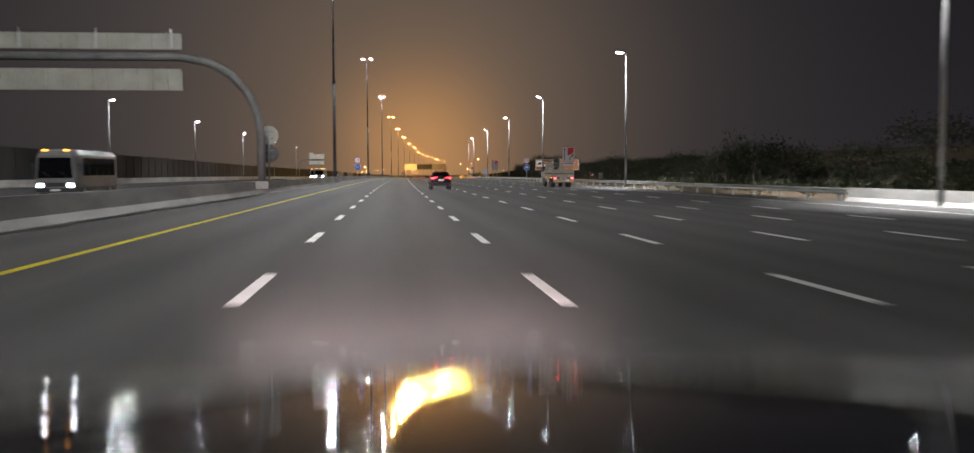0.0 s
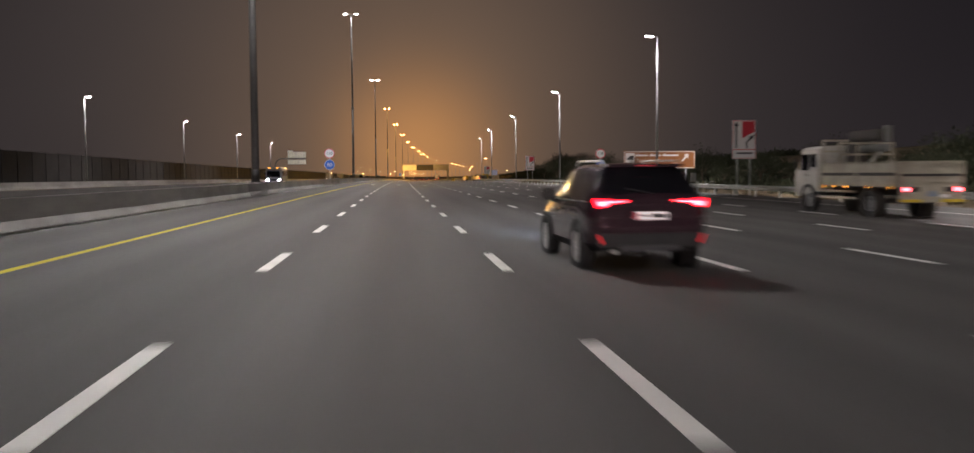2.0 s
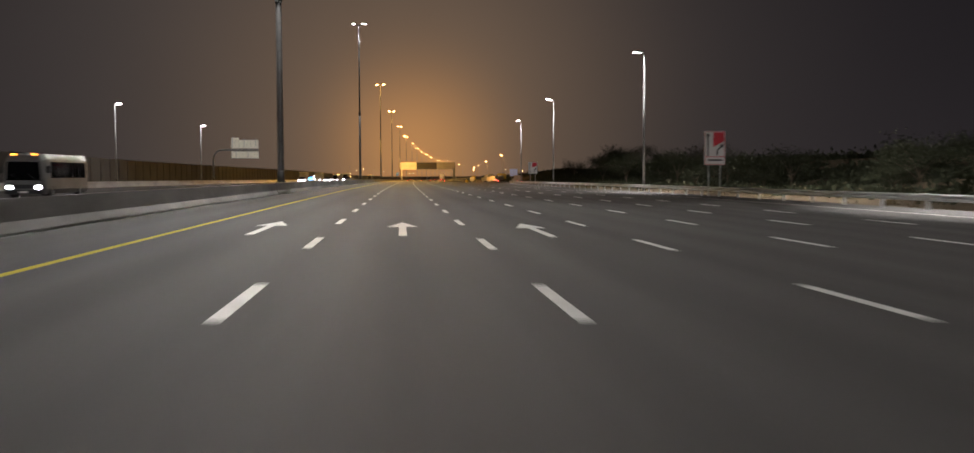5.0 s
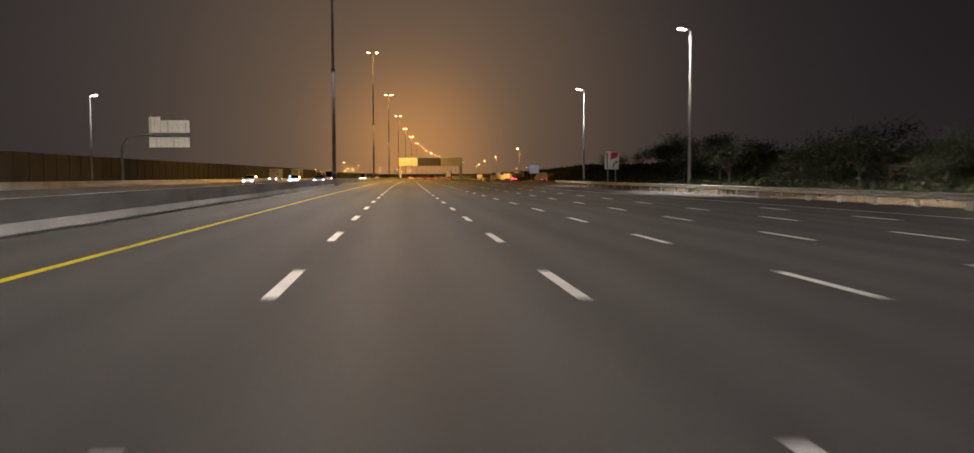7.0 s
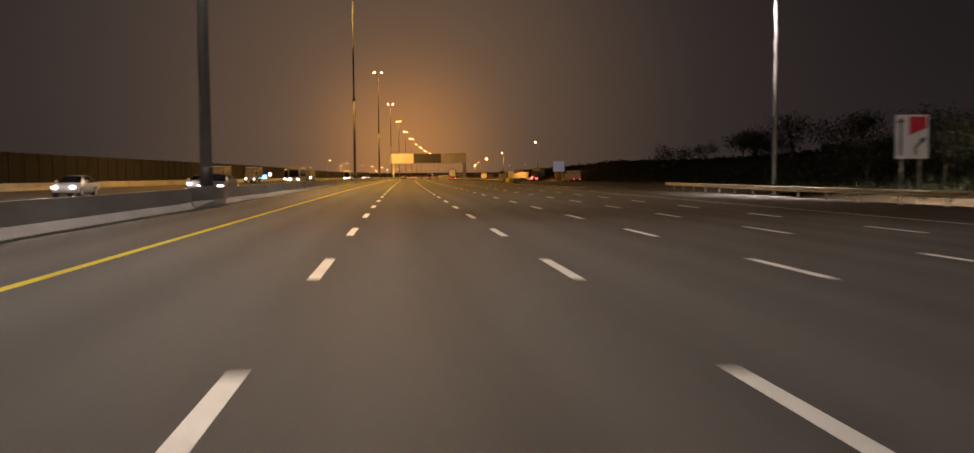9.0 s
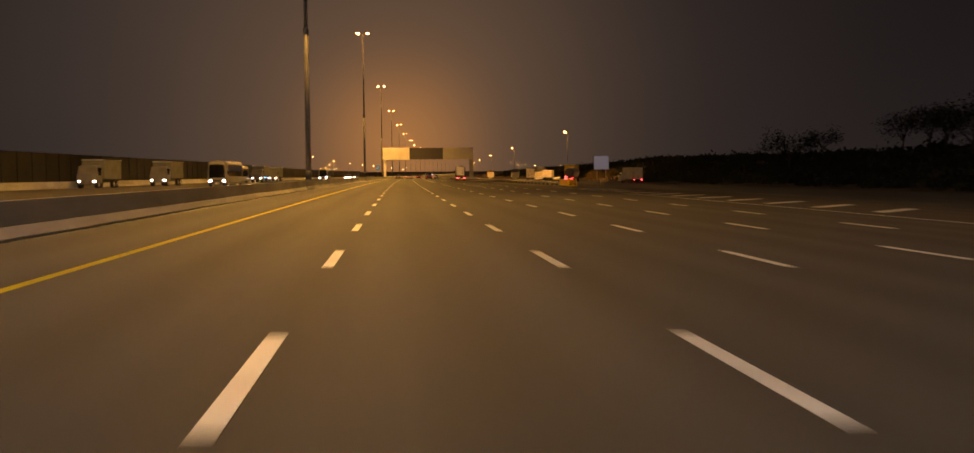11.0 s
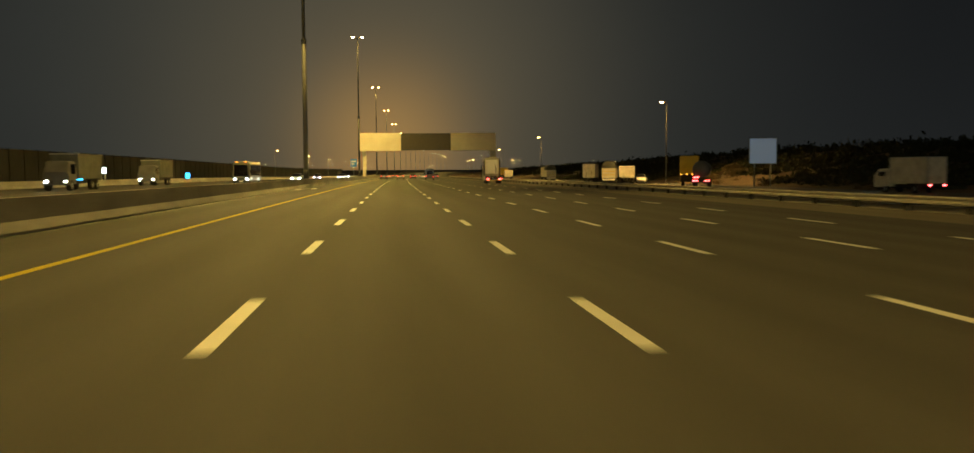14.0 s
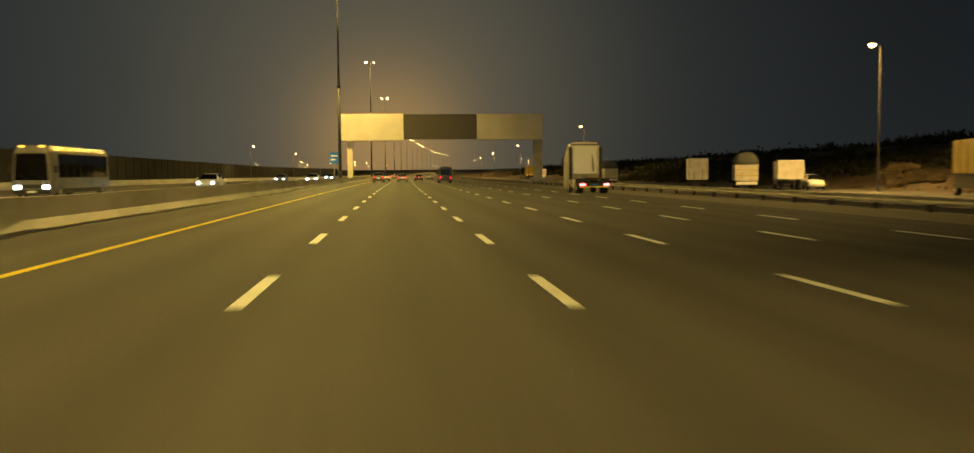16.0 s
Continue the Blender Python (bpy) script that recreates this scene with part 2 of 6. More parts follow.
def lane_wear(m):
    """Darker oil bands along the lanes and pale tyre tracks, by metres across the road."""
    n, l = m.node_tree.nodes, m.node_tree.links
    b = n["Principled BSDF"]
    old = b.inputs["Base Color"].links[0].from_socket
    at_n = n.new("ShaderNodeAttribute")
    at_n.attribute_name = "across"
    k = n.new("ShaderNodeMath")
    k.operation = "MULTIPLY"
    k.inputs[1].default_value = 2 * math.pi / 1.825
    s = n.new("ShaderNodeMath")
    s.operation = "COSINE"
    co = n.new("ShaderNodeTexCoord")
    mp = n.new("ShaderNodeMapping")
    mp.inputs["Scale"].default_value = (0.5, 0.02, 1)
    nz = n.new("ShaderNodeTexNoise")
    nz.inputs["Scale"].default_value = 1.0
    nz.inputs["Detail"].default_value = 4.0
    f = n.new("ShaderNodeMath")
    f.operation = "MULTIPLY"
    rg = n.new("ShaderNodeMapRange")
    rg.inputs["From Min"].default_value = -0.7
    rg.inputs["From Max"].default_value = 0.7
    rg.inputs["To Min"].default_value = 1.16
    rg.inputs["To Max"].default_value = 0.80
    mul = n.new("ShaderNodeVectorMath")
    mul.operation = "SCALE"
    l.new(at_n.outputs["Fac"], k.inputs[0])
    l.new(k.outputs[0], s.inputs[0])
    l.new(co.outputs["Object"], mp.inputs["Vector"])
    l.new(mp.outputs["Vector"], nz.inputs["Vector"])
    l.new(s.outputs[0], f.inputs[0])
    l.new(nz.outputs["Fac"], f.inputs[1])
    l.new(f.outputs[0], rg.inputs["Value"])
    l.new(old, mul.inputs[0])
    l.new(rg.outputs[0], mul.inputs["Scale"])
    l.new(mul.outputs["Vector"], b.inputs["Base Color"])


lane_wear(M_asphalt)


# ---------------------------------------------------------------- building helpers
def fall(x):
    """Height of the carriageway over its grade: it falls to the right, less so on the outer lanes."""
    if x > 5.5:
        return -0.0935 - 0.0069 * (x - 5.5)
    if x > -5.6:
        return -0.017 * x
    if x > -8.6:
        k = (-5.6 - x) / 2.3
        return 0.095 + 0.095 * min(1.0, k)
    return 0.19 - 0.004 * (-8.6 - x)


def at(x, y, z=None, yaw=0.0):
    """A pose at metres across and along the road, facing along it."""
    wx, wy, turn = bent(x, y)
    up = fall(x) if z is None else z
    return pose(wx, wy, up + drop(y), 0, 0, turn) @ pose(0, 0, 0, math.degrees(grade(y))) @ pose(0, 0, 0, 0, 0, yaw)


def mesh_of(name, bm, material, smooth=False):
    me = bpy.data.meshes.new(name)
    bm.normal_update()
    bm.to_mesh(me)
    bm.free()
    for m in (material if isinstance(material, (list, tuple)) else [material]):
        me.materials.append(m)
    if smooth:
        for p in me.polygons:
            p.use_smooth = True
    return me


def part(name, bm, material, parent=None, label="", smooth=False):
    ob = new(name, mesh_of(name, bm, material, smooth))
    if parent is not None:
        ob.parent = parent
    return tagged(ob, label)


def thing(name, m, label, category, group="", kind=""):
    ob = new(name)
    ob.matrix_world = m
    ob.matrix_basis = m
    return tagged(ob, label, category, group, kind)


def box(bm, x0, x1, y0, y1, z0, z1, bevel=0.0, taper=0.0):
    vs = [bm.verts.new((x, y, z)) for z in (z0, z1) for y in (y0, y1) for x in (x0, x1)]
    if taper:
        for v in vs[4:]:
            v.co.x += taper * (1 if v.co.x < (x0 + x1) / 2 else -1)
    fs = [bm.faces.new([vs[i] for i in q]) for q in ((0, 2, 3, 1), (4, 5, 7, 6), (0, 1, 5, 4), (2, 6, 7, 3), (0, 4, 6, 2), (1, 3, 7, 5))]
    if bevel:
        es = list({e for f in fs for e in f.edges})
        bmesh.ops.bevel(bm, geom=es, offset=bevel, segments=2, affect="EDGES", clamp_overlap=True)
    return bm


def boxes(*rows, bevel=0.0):
    bm = bmesh.new()
    for r in rows:
        box(bm, *r, bevel=bevel)
    return bm


def tube(bm, points, radii, n=12, cap=True):
    """A round bar through points."""
    pts = [Vector(p) for p in points]
    rings = []
    for i, p in enumerate(pts):
        d = (pts[min(i + 1, len(pts) - 1)] - pts[max(i - 1, 0)]).normalized()
        q = Vector((0, 0, 1)).rotation_difference(d) if abs(d.z) < 0.9999 else Matrix.Rotation(0 if d.z > 0 else math.pi, 3, "X").to_quaternion()
        r = radii[i] if isinstance(radii, (list, tuple)) else radii
        rings.append([bm.verts.new(p + q @ Vector((r * math.cos(2 * math.pi * k / n), r * math.sin(2 * math.pi * k / n), 0))) for k in range(n)])
    for a, b in zip(rings, rings[1:]):
        for k in range(n):
            bm.faces.new((a[k], a[(k + 1) % n], b[(k + 1) % n], b[k]))
    if cap:
        bm.faces.new(rings[0][::-1])
        bm.faces.new(rings[-1])
    return bm


def disc(bm, centre, axis, r0, r1, depth, n=24):
    """A ring or a disc (r0 = 0) with thickness, facing along axis ('x' or 'y')."""
    c = Vector(centre)

    def spot(r, k, s):
        a = 2 * math.pi * k / n
        u, v = r * math.cos(a), r * math.sin(a)
        return c + (Vector((s * depth, u, v)) if axis == "x" else Vector((u, s * depth, v)))

    loops = []
    for s, r in (((-0.5), r1), (0.5, r1)) + (((0.5), r0), (-0.5, r0)) * (r0 > 0):
        loops.append([bm.verts.new(spot(r, k, s)) for k in range(n)])
    if r0 > 0:
        for a, b in zip(loops, loops[1:] + loops[:1]):
            for k in range(n):
                bm.faces.new((a[k], a[(k + 1) % n], b[(k + 1) % n], b[k]))
    else:
        for k in range(n):
            bm.faces.new((loops[0][k], loops[0][(k + 1) % n], loops[1][(k + 1) % n], loops[1][k]))
        bm.faces.new(loops[0][::-1])
        bm.faces.new(loops[1])
    bmesh.ops.recalc_face_normals(bm, faces=bm.faces)
    return bm


def plate(bm, outline, y, depth=0.004):
    """A flat piece with an outline in x and z, standing across the road; its front looks back along -y."""
    a = [bm.verts.new((x, y, z)) for x, z in outline]
    b = [bm.verts.new((x, y + depth, z)) for x, z in outline]
    bm.faces.new(a)
    bm.faces.new(b[::-1])
    for i in range(len(a)):
        j = (i + 1) % len(a)
        bm.faces.new((a[i], b[i], b[j], a[j]))
    bmesh.ops.recalc_face_normals(bm, faces=bm.faces)
    return bm


def lettering(name, text, size, material, parent, x, y, z):
    cu = bpy.data.curves.new(name, "FONT")
    cu.body, cu.size, cu.align_x, cu.align_y = text, size, "CENTER", "CENTER"
    cu.extrude = 0.002
    tmp = bpy.data.objects.new(name, cu)
    scene.collection.objects.link(tmp)
    me = bpy.data.meshes.new_from_object(tmp.evaluated_get(bpy.context.evaluated_depsgraph_get()))
    bpy.data.objects.remove(tmp)
    me.transform(pose(x, y, z, 90, 0, 0))
    me.materials.clear()
    me.materials.append(material)
    ob = new(name, me)
    ob.parent = parent
    return ob


def strip(name, profile, y0, y1, material, step=12.0, parent=None, smooth=False, closed=False, wander=None):
    """A long piece that follows the road: profile of (across, height), heights over the carriageway if relative."""
    bm = bmesh.new()
    n = max(1, int(round((y1 - y0) / step)))
    prev = None
    for i in range(n + 1):
        y = y0 + (y1 - y0) * i / n
        off = wander(y) if wander else 0.0
        row = []
        for x, z in profile:
            wx, wy, _ = bent(x + off, y)
            row.append(bm.verts.new((wx, wy, z + drop(y))))
        if prev:
            for k in range(len(row) - (0 if closed else 1)):
                j = (k + 1) % len(row)
                bm.faces.new((prev[k], prev[j], row[j], row[k]))
        elif closed:
            bm.faces.new(row)
        prev = row
    if closed:
        bm.faces.new(prev[::-1])
    bmesh.ops.recalc_face_normals(bm, faces=bm.faces)
    ob = part(name, bm, material, parent, smooth=smooth)
    if material is M_asphalt:
        across = ob.data.attributes.new("across", "FLOAT", "POINT")
        across.data.foreach_set("value", [p[0] for _ in range(n + 1) for p in profile])
    return ob


# ---------------------------------------------------------------- ground and carriageways
def hill(x, y):
    """Height of the desert ground beside the road."""
    if x > 0:
        k = min(1.0, max(0.0, (x - 52.0) / 30.0))
        n1 = noise.noise((x * 0.02, y * 0.012, 0.3))
        h = -0.75 + (5.7 + 1.6 * n1) * k * k * (3 - 2 * k)
        if y < 405:
            h -= 1.0 * min(1.0, max(0.0, (x - 26) / 3), max(0.0, (43 - x) / 5))
        return h + 0.25 * noise.noise((x * 0.15, y * 0.15, 2.0)) * min(1.0, max(0.0, (x - 34) / 10))
    return -0.1 + 0.3 * noise.noise((x * 0.1, y * 0.1, 5.0)) * min(1.0, max(0.0, (-52 - x) / 8))


def ground_sheet():
    bm = bmesh.new()
    xs = [-4000, -1500, -600, -250, -140, -90, -70, -60, -54, -50, -46, -30, -8, 12, 26, 32, 36, 40, 44, 48, 52, 56, 60, 64, 68, 72, 76, 80, 86, 94, 110, 150, 260, 600, 1500, 4000]
    ys = [-3000, -800, -250] + list(range(-100, 1300, 14)) + [1400, 1600, 2000, 3000, 4800]
    grid = []
    for y in ys:
        row = []
        for x in xs:
            wx, wy, _ = bent(x, y)
            z = hill(x, y)
            if -48 < x < 30:
                z = -1.2
            row.append(bm.verts.new((wx, wy, z + drop(y))))
        grid.append(row)
    for a, b in zip(grid, grid[1:]):
        for k in range(len(xs) - 1):
            bm.faces.new((a[k], a[k + 1], b[k + 1], b[k]))
    bmesh.ops.recalc_face_normals(bm, faces=bm.faces)
    return part("ground", bm, M_sand, smooth=True)


Y_END = 3000.0
tagged(ground_sheet(), "pale desert sand with low rises beside the motorway", "ground", kind="structure")
road = strip("road", [(-8.6, -1.0), (-8.6, fall(-8.6)), (-7.6, fall(-7.6)), (-6.6, fall(-6.6)), (-5.6, fall(-5.6)), (0, 0), (5.5, fall(5.5)), (10, fall(10)), (18, fall(18)), (25.6, fall(25.6)), (26.4, -1.0)], -60, Y_END, M_asphalt, 14.0)
tagged(road, "dark grey asphalt carriageway with worn lane markings", "road", kind="structure")
opp = strip("opposite_road", [(-38.5, -0.9), (-38.4, fall(-38.4)), (-30, fall(-30)), (-20, fall(-20)), (-8.62, fall(-8.62))], -60, Y_END, M_asphalt, 14.0)
tagged(opp, "dark asphalt of the opposite carriageway", "road", kind="structure")
lot = strip("service_road", [(25.65, -0.62), (30.0, -0.60), (40.0, -0.62), (50.0, -0.66), (51.0, -0.9)], 405, 1000, M_verge, 14.0)
shoulder = strip("shoulder", [(16.35, fall(16.35) + 0.004), (18.0, fall(18.0) + 0.005), (20.15, fall(20.15) + 0.004)], 500, 1600, M_dust_shoulder, 14.0)
tagged(shoulder, "dusty brown asphalt shoulder along the guard rail", "shoulder", kind="structure")
tagged(lot, "dusty asphalt of the exit lane and truck lay-by", "road", kind="structure")

# ---------------------------------------------------------------- concrete barriers and guard rails
BAR = -8.5


def barrier_profile(cx, base, s=1.0):
    """A safety barrier in section: steep top, sloped foot, both sides."""
    half = [(0.31, 0.0), (0.31, 0.08), (0.16, 0.30), (0.10, 0.80)]
    pts = [(cx + x * s, base + z * 1.0) for x, z in half]
    return pts + [(cx - x * s, base + z) for x, z in half[::-1]]


median = strip("median_barrier", barrier_profile(BAR, fall(BAR) - 0.02), -60, Y_END, M_concrete, 9.0, closed=True)
tagged(median, "grey cast concrete median barrier with a sloped foot", "barrier", kind="structure")
gutter = strip("trim", [(BAR + 0.30, fall(BAR) + 0.004), (BAR + 0.50, fall(BAR + 0.5) + 0.004)], -60, 1200, M_pole_dark, 12.0)
tagged(gutter, "dark drainage strip along the foot of the barrier", "drain", kind="structure")
far_bar = strip("verge_barrier", barrier_profile(-39.5, 0.10), -60, 1500, M_concrete, 14.0, closed=True)
tagged(far_bar, "concrete barrier along the far verge", "barrier", kind="structure")
parapet = strip("parapet", barrier_profile(24.3, fall(24.3) - 0.02), -60, 47, M_concrete, 12.0, closed=True)
tagged(parapet, "pale concrete parapet beside the outer lane", "barrier", kind="structure")


def noise_wall(y0, y1):
    bm = bmesh.new()
    y = y0
    while y < y1:
        h = 6.0 + 0.25 * math.sin(y * 0.011)
        a = at(-66.0, y)
        for r in ((-0.12, 0.12, 0, 5.94, -1.0, h), (-0.22, 0.22, 5.94, 6.24, -1.0, h + 0.08)):
            k = len(bm.verts)
            box(bm, *r)
            bm.verts.ensure_lookup_table()
            for v in bm.verts[k:]:
                v.co = a @ v.co
        y += 6.24
    return part("wall_west", bm, M_concrete_dark)


tagged(noise_wall(-60, 1290), "tall dark grey panel wall beyond the opposite carriageway", "wall", kind="structure")

POST = mesh_of("post", boxes((-0.05, 0.05, -0.08, 0.08, -0.15, 0.62), bevel=0.008), M_steel)
DARK_POST = mesh_of("post", boxes((-0.07, 0.07, -0.11, 0.11, -0.15, 0.66), bevel=0.008), M_pole_dark)
W_RAIL = [(0.0, 0.44), (-0.045, 0.47), (-0.045, 0.52), (0.03, 0.58), (0.03, 0.62), (-0.045, 0.68), (-0.045, 0.73), (0.0, 0.76), (0.012, 0.75), (-0.030, 0.715), (-0.030, 0.685), (0.045, 0.63), (0.045, 0.57), (-0.030, 0.515), (-0.030, 0.485), (0.012, 0.45)]


def guard_rail(x, y0, y1, label, wander=None, foot=False, base=None, steel=M_steel, post=POST):
    base = fall(x) if base is None else base
    holder = thing("guard_rail", Matrix.Identity(4), label, "guard rail")
    strip("rail_beam", [(x - 0.06 + a, base + b) for a, b in W_RAIL], y0, y1, steel, 8.0, parent=holder, closed=True, wander=wander)
    y = y0 + 1.0
    while y < y1:
        p = new("post", post)
        p.parent = holder
        p.matrix_basis = at(x + 0.07 + (wander(y) if wander else 0), y, base)
        y += 4.0
    if foot:
        strip("concrete_foot", [(x + 0.16, base - 0.1), (x + 0.16, base + 0.36), (x + 0.42, base + 0.36), (x + 0.42, base - 0.1)], y0, y1, M_concrete, 12.0, parent=holder, closed=True, wander=wander)
    return holder


guard_rail(24.2, 47, 404, "galvanised steel guard rail on posts along the shoulder", wander=lambda y: 0.0 if y < 360 else 0.0011 * (y - 360) ** 2)
guard_rail(20.0, 502, 900, "guard rail on posts over a low concrete foot", foot=True, base=-0.32, steel=M_lit_rail, post=DARK_POST)


# the barrier swells where a mast stands in it
def flare(y):
    b = fall(BAR)
    holder = thing("barrier_plinth", at(BAR, y, 0), "thickened concrete barrier section round a mast foot", "barrier", "plinths under the masts")
    bm = bmesh.new()
    rows = []
    for dy, w in ((-3.6, 0.33), (-1.0, 0.56), (1.0, 0.56), (3.6, 0.33)):
        k = 1.0 if abs(dy) < 2 else 0.0
        top = 0.60 * w if k else 0.12
        rows.append([bm.verts.new((x, dy, z)) for x, z in ((w, b - 0.02), (w, b + 0.10), (w * (0.94 if k else 0.55), b + 0.32), (top if not k else w * 0.88, b + 0.81), (-(top if not k else w * 0.88), b + 0.81), (-w * (0.94 if k else 0.55), b + 0.32), (-w, b + 0.10), (-w, b - 0.02))])
    for a, c in zip(rows, rows[1:]):
        for i in range(7):
            bm.faces.new((a[i], a[i + 1], c[i + 1], c[i]))
    bm.faces.new(rows[0])
    bm.faces.new(rows[-1][::-1])
    bmesh.ops.recalc_face_normals(bm, faces=bm.faces)
    part("plinth_body", bm, M_concrete, holder)
    part("base_plate", boxes((-0.34, 0.34, -0.34, 0.34, b + 0.81, b + 0.87), bevel=0.01), M_pole_dark, holder)
    return holder


# ---------------------------------------------------------------- lane markings
LINES = ((-1.825, 0.0), (1.825, 0.0), (5.53, 0.05), (9.20, 0.8), (12.78, 0.65), (16.45, 0.85))
PHASE = 2.487
bm = bmesh.new()
box(bm, -0.085, 0.085, -1.5, 1.5, 0.0, 0.005)
DASH = mesh_of("lane_dash", bm, M_white_paint)
rest = bmesh.new()


def loose_dash(bm, x, y):
    m = at(x, y, fall(x) + 0.001)
    k = len(bm.verts)
    box(bm, -0.085, 0.085, -1.5, 1.5, 0.0, 0.005)
    bm.verts.ensure_lookup_table()
    for v in bm.verts[k:]:
        v.co = m @ v.co


for i in range(-5, 170):
    for x, ahead in LINES:
        y = PHASE + 9.0 * i + ahead
        if x > 16 and y > 289:
            continue
        if x < 6 and 0 < y < 740:
            d = new("lane_dash", DASH)
            d.parent = road
            d.matrix_basis = at(x, y, fall(x) + 0.001) @ pose(0, 0, 0, 0, math.degrees(0.017 if x < 5 else 0.0069), 0)
        else:
            loose_dash(rest, x, y)
tagged(part("lane_marks", rest, M_white_paint, road), "worn white lane dashes", kind="stuff")


def solid_line(name, xs, y0, y1, material, label, width=0.075):
    bm = bmesh.new()
    n = int((y1 - y0) / 8)
    rows = []
    for i in range(n + 1):
        y = y0 + (y1 - y0) * i / n
        x = xs(y)
        rows.append([bm.verts.new((*bent(x + o, y)[:2], fall(x + o) + drop(y) + 0.005)) for o in (-width, width)])
    for a, b in zip(rows, rows[1:]):
        bm.faces.new((a[0], a[1], b[1], b[0]))
    return tagged(part(name, bm, material, road), label)


solid_line("edge_line", lambda y: -5.44, -60, 1600, M_yellow_paint, "continuous yellow edge line", 0.085)
solid_line("edge_line", lambda y: 21.5 if y < 235 else max(16.4, 21.5 - (y - 235) * 0.051), -60, 404, M_white_paint, "continuous white edge line")
solid_line("edge_line", lambda y: 16.4 + max(0, y - 404) * 0.012, 404, 490, M_white_paint, "continuous white gore line")
bm = bmesh.new()
for i in range(12):
    y = 416.2 + i * 5.4
    x0, x1 = 17.85, 21.2
    vs = [bm.verts.new((*bent(x, yy)[:2], fall(x) + drop(yy) + 0.006)) for x, yy in ((x0, y), (x1, y + 3.3), (x1, y + 4.3), (x0, y + 1.0))]
    bm.faces.new(vs)
tagged(part("gore_hatching", bm, M_white_paint, road), "white diagonal hatching ahead of the exit")


def road_arrow(x, y):
    bm = bmesh.new()
    plate(bm, ((-0.10, 0.0), (0.10, 0.0), (0.10, 3.8), (0.42, 3.8), (0.0, 6.2), (-0.42, 3.8), (-0.10, 3.8)), 0.0)
    ob = part("lane_arrow", bm, M_white_paint, road, "white straight-ahead arrow")
    ob.matrix_basis = at(x, y, fall(x) + 0.010) @ pose(0, 0, 0, -90, 0, 0)


for x in (-3.55, 0.05, 3.69):
    road_arrow(x, 193.8)


# ---------------------------------------------------------------- street lamps
def lamp_at(name, m, power, colour, size, spread=162, throw=380.0):
    d = bpy.data.lights.new(name, "AREA")
    d.shape, d.size, d.energy, d.color = "DISK", size, power, colour
    d.spread = radians(spread)
    # the optics throw the light far along the road and spare the pole
    d.use_nodes = True
    n, l = d.node_tree.nodes, d.node_tree.links
    fo = n.new("ShaderNodeLightFalloff")
    fo.inputs["Strength"].default_value = 1.0
    fo.inputs["Smooth"].default_value = throw
    l.new(fo.outputs["Quadratic"], n["Emission"].inputs["Strength"])
    ob = new(name, d)
    ob.matrix_world = m
    ob.matrix_basis = m
    return ob


def head_unit(holder, x, z, side, lens, tilt=8.0):
    """A flat luminaire with fins; side is the way that it reaches out."""
    h = part("luminaire", boxes((-0.36, 0.36, -0.17, 0.17, -0.03, 0.07), (-0.25, 0.25, -0.12, 0.12, 0.07, 0.13), bevel=0.02), M_pole, holder)
    h.matrix_basis = pose(x, 0, z, 0, -tilt * side, 0)
    if lens is M_sodium:
        bm = bmesh.new()
        rings = []
        for a in (0.0, 0.5, 1.0, 1.35):
            rings.append([bm.verts.new((0.34 * math.cos(a) * math.cos(q * math.pi / 8), 0.24 * math.cos(a) * math.sin(q * math.pi / 8), -0.03 - 0.26 * math.sin(a))) for q in range(16)])
        for u, v in zip(rings, rings[1:]):
            for q in range(16):
                bm.faces.new((u[q], u[(q + 1) % 16], v[(q + 1) % 16], v[q]))
        bm.faces.new(rings[-1])
        part("bowl", bm, lens, h, "glowing orange glass bowl", smooth=True)
    else:
        part("lens", boxes((-0.34, 0.34, -0.16, 0.16, -0.055, -0.032), bevel=0.008), lens, h)
    return h


def side_lamp(x, y, z, reach, power, colour, lens, label, group, base=None, lean=32.0, spread=118, throw=200.0):
    """A single-arm street lamp: the head at x, the pole reach metres away from it."""
    b = fall(x + reach) if base is None else base
    holder = thing("street_lamp", at(x + reach, y, b), label, "street lamp", group)
    hz = z - b
    s = 1 if reach < 0 else -1
    bm = bmesh.new()
    tube(bm, [(0, 0, 0.0), (0, 0, hz * 0.5), (0, 0, hz - 0.1)], [0.135, 0.10, 0.065], 12)
    part("pole", bm, M_lamp_pole, holder, smooth=True)
    part("base_plate", boxes((-0.28, 0.28, -0.28, 0.28, -0.05, 0.04), (-0.20, 0.20, -0.20, 0.20, 0.04, 0.10), bevel=0.012), M_concrete, holder)
    part("hatch", boxes((-0.06, 0.06, -0.145, -0.12, 0.7, 1.2), bevel=0.006), M_pole_dark, holder)
    bm = bmesh.new()
    tube(bm, [(0, 0, hz - 0.45), (0, 0, hz - 0.1), (-reach * 0.12, 0, hz + 0.02), (-reach + s * -0.3, 0, hz + 0.1)], [0.06, 0.055, 0.05, 0.04], 8)
    part("arm", bm, M_lamp_pole, holder, smooth=True)
    head_unit(holder, -reach, hz + 0.08, s, lens)
    lamp_at("lamp", at(x, y, z - 0.14) @ pose(0, 0, 0, 0, lean * s, 0), power, colour, 0.6, spread, throw)
    return holder


MAST_TOP = 30.9


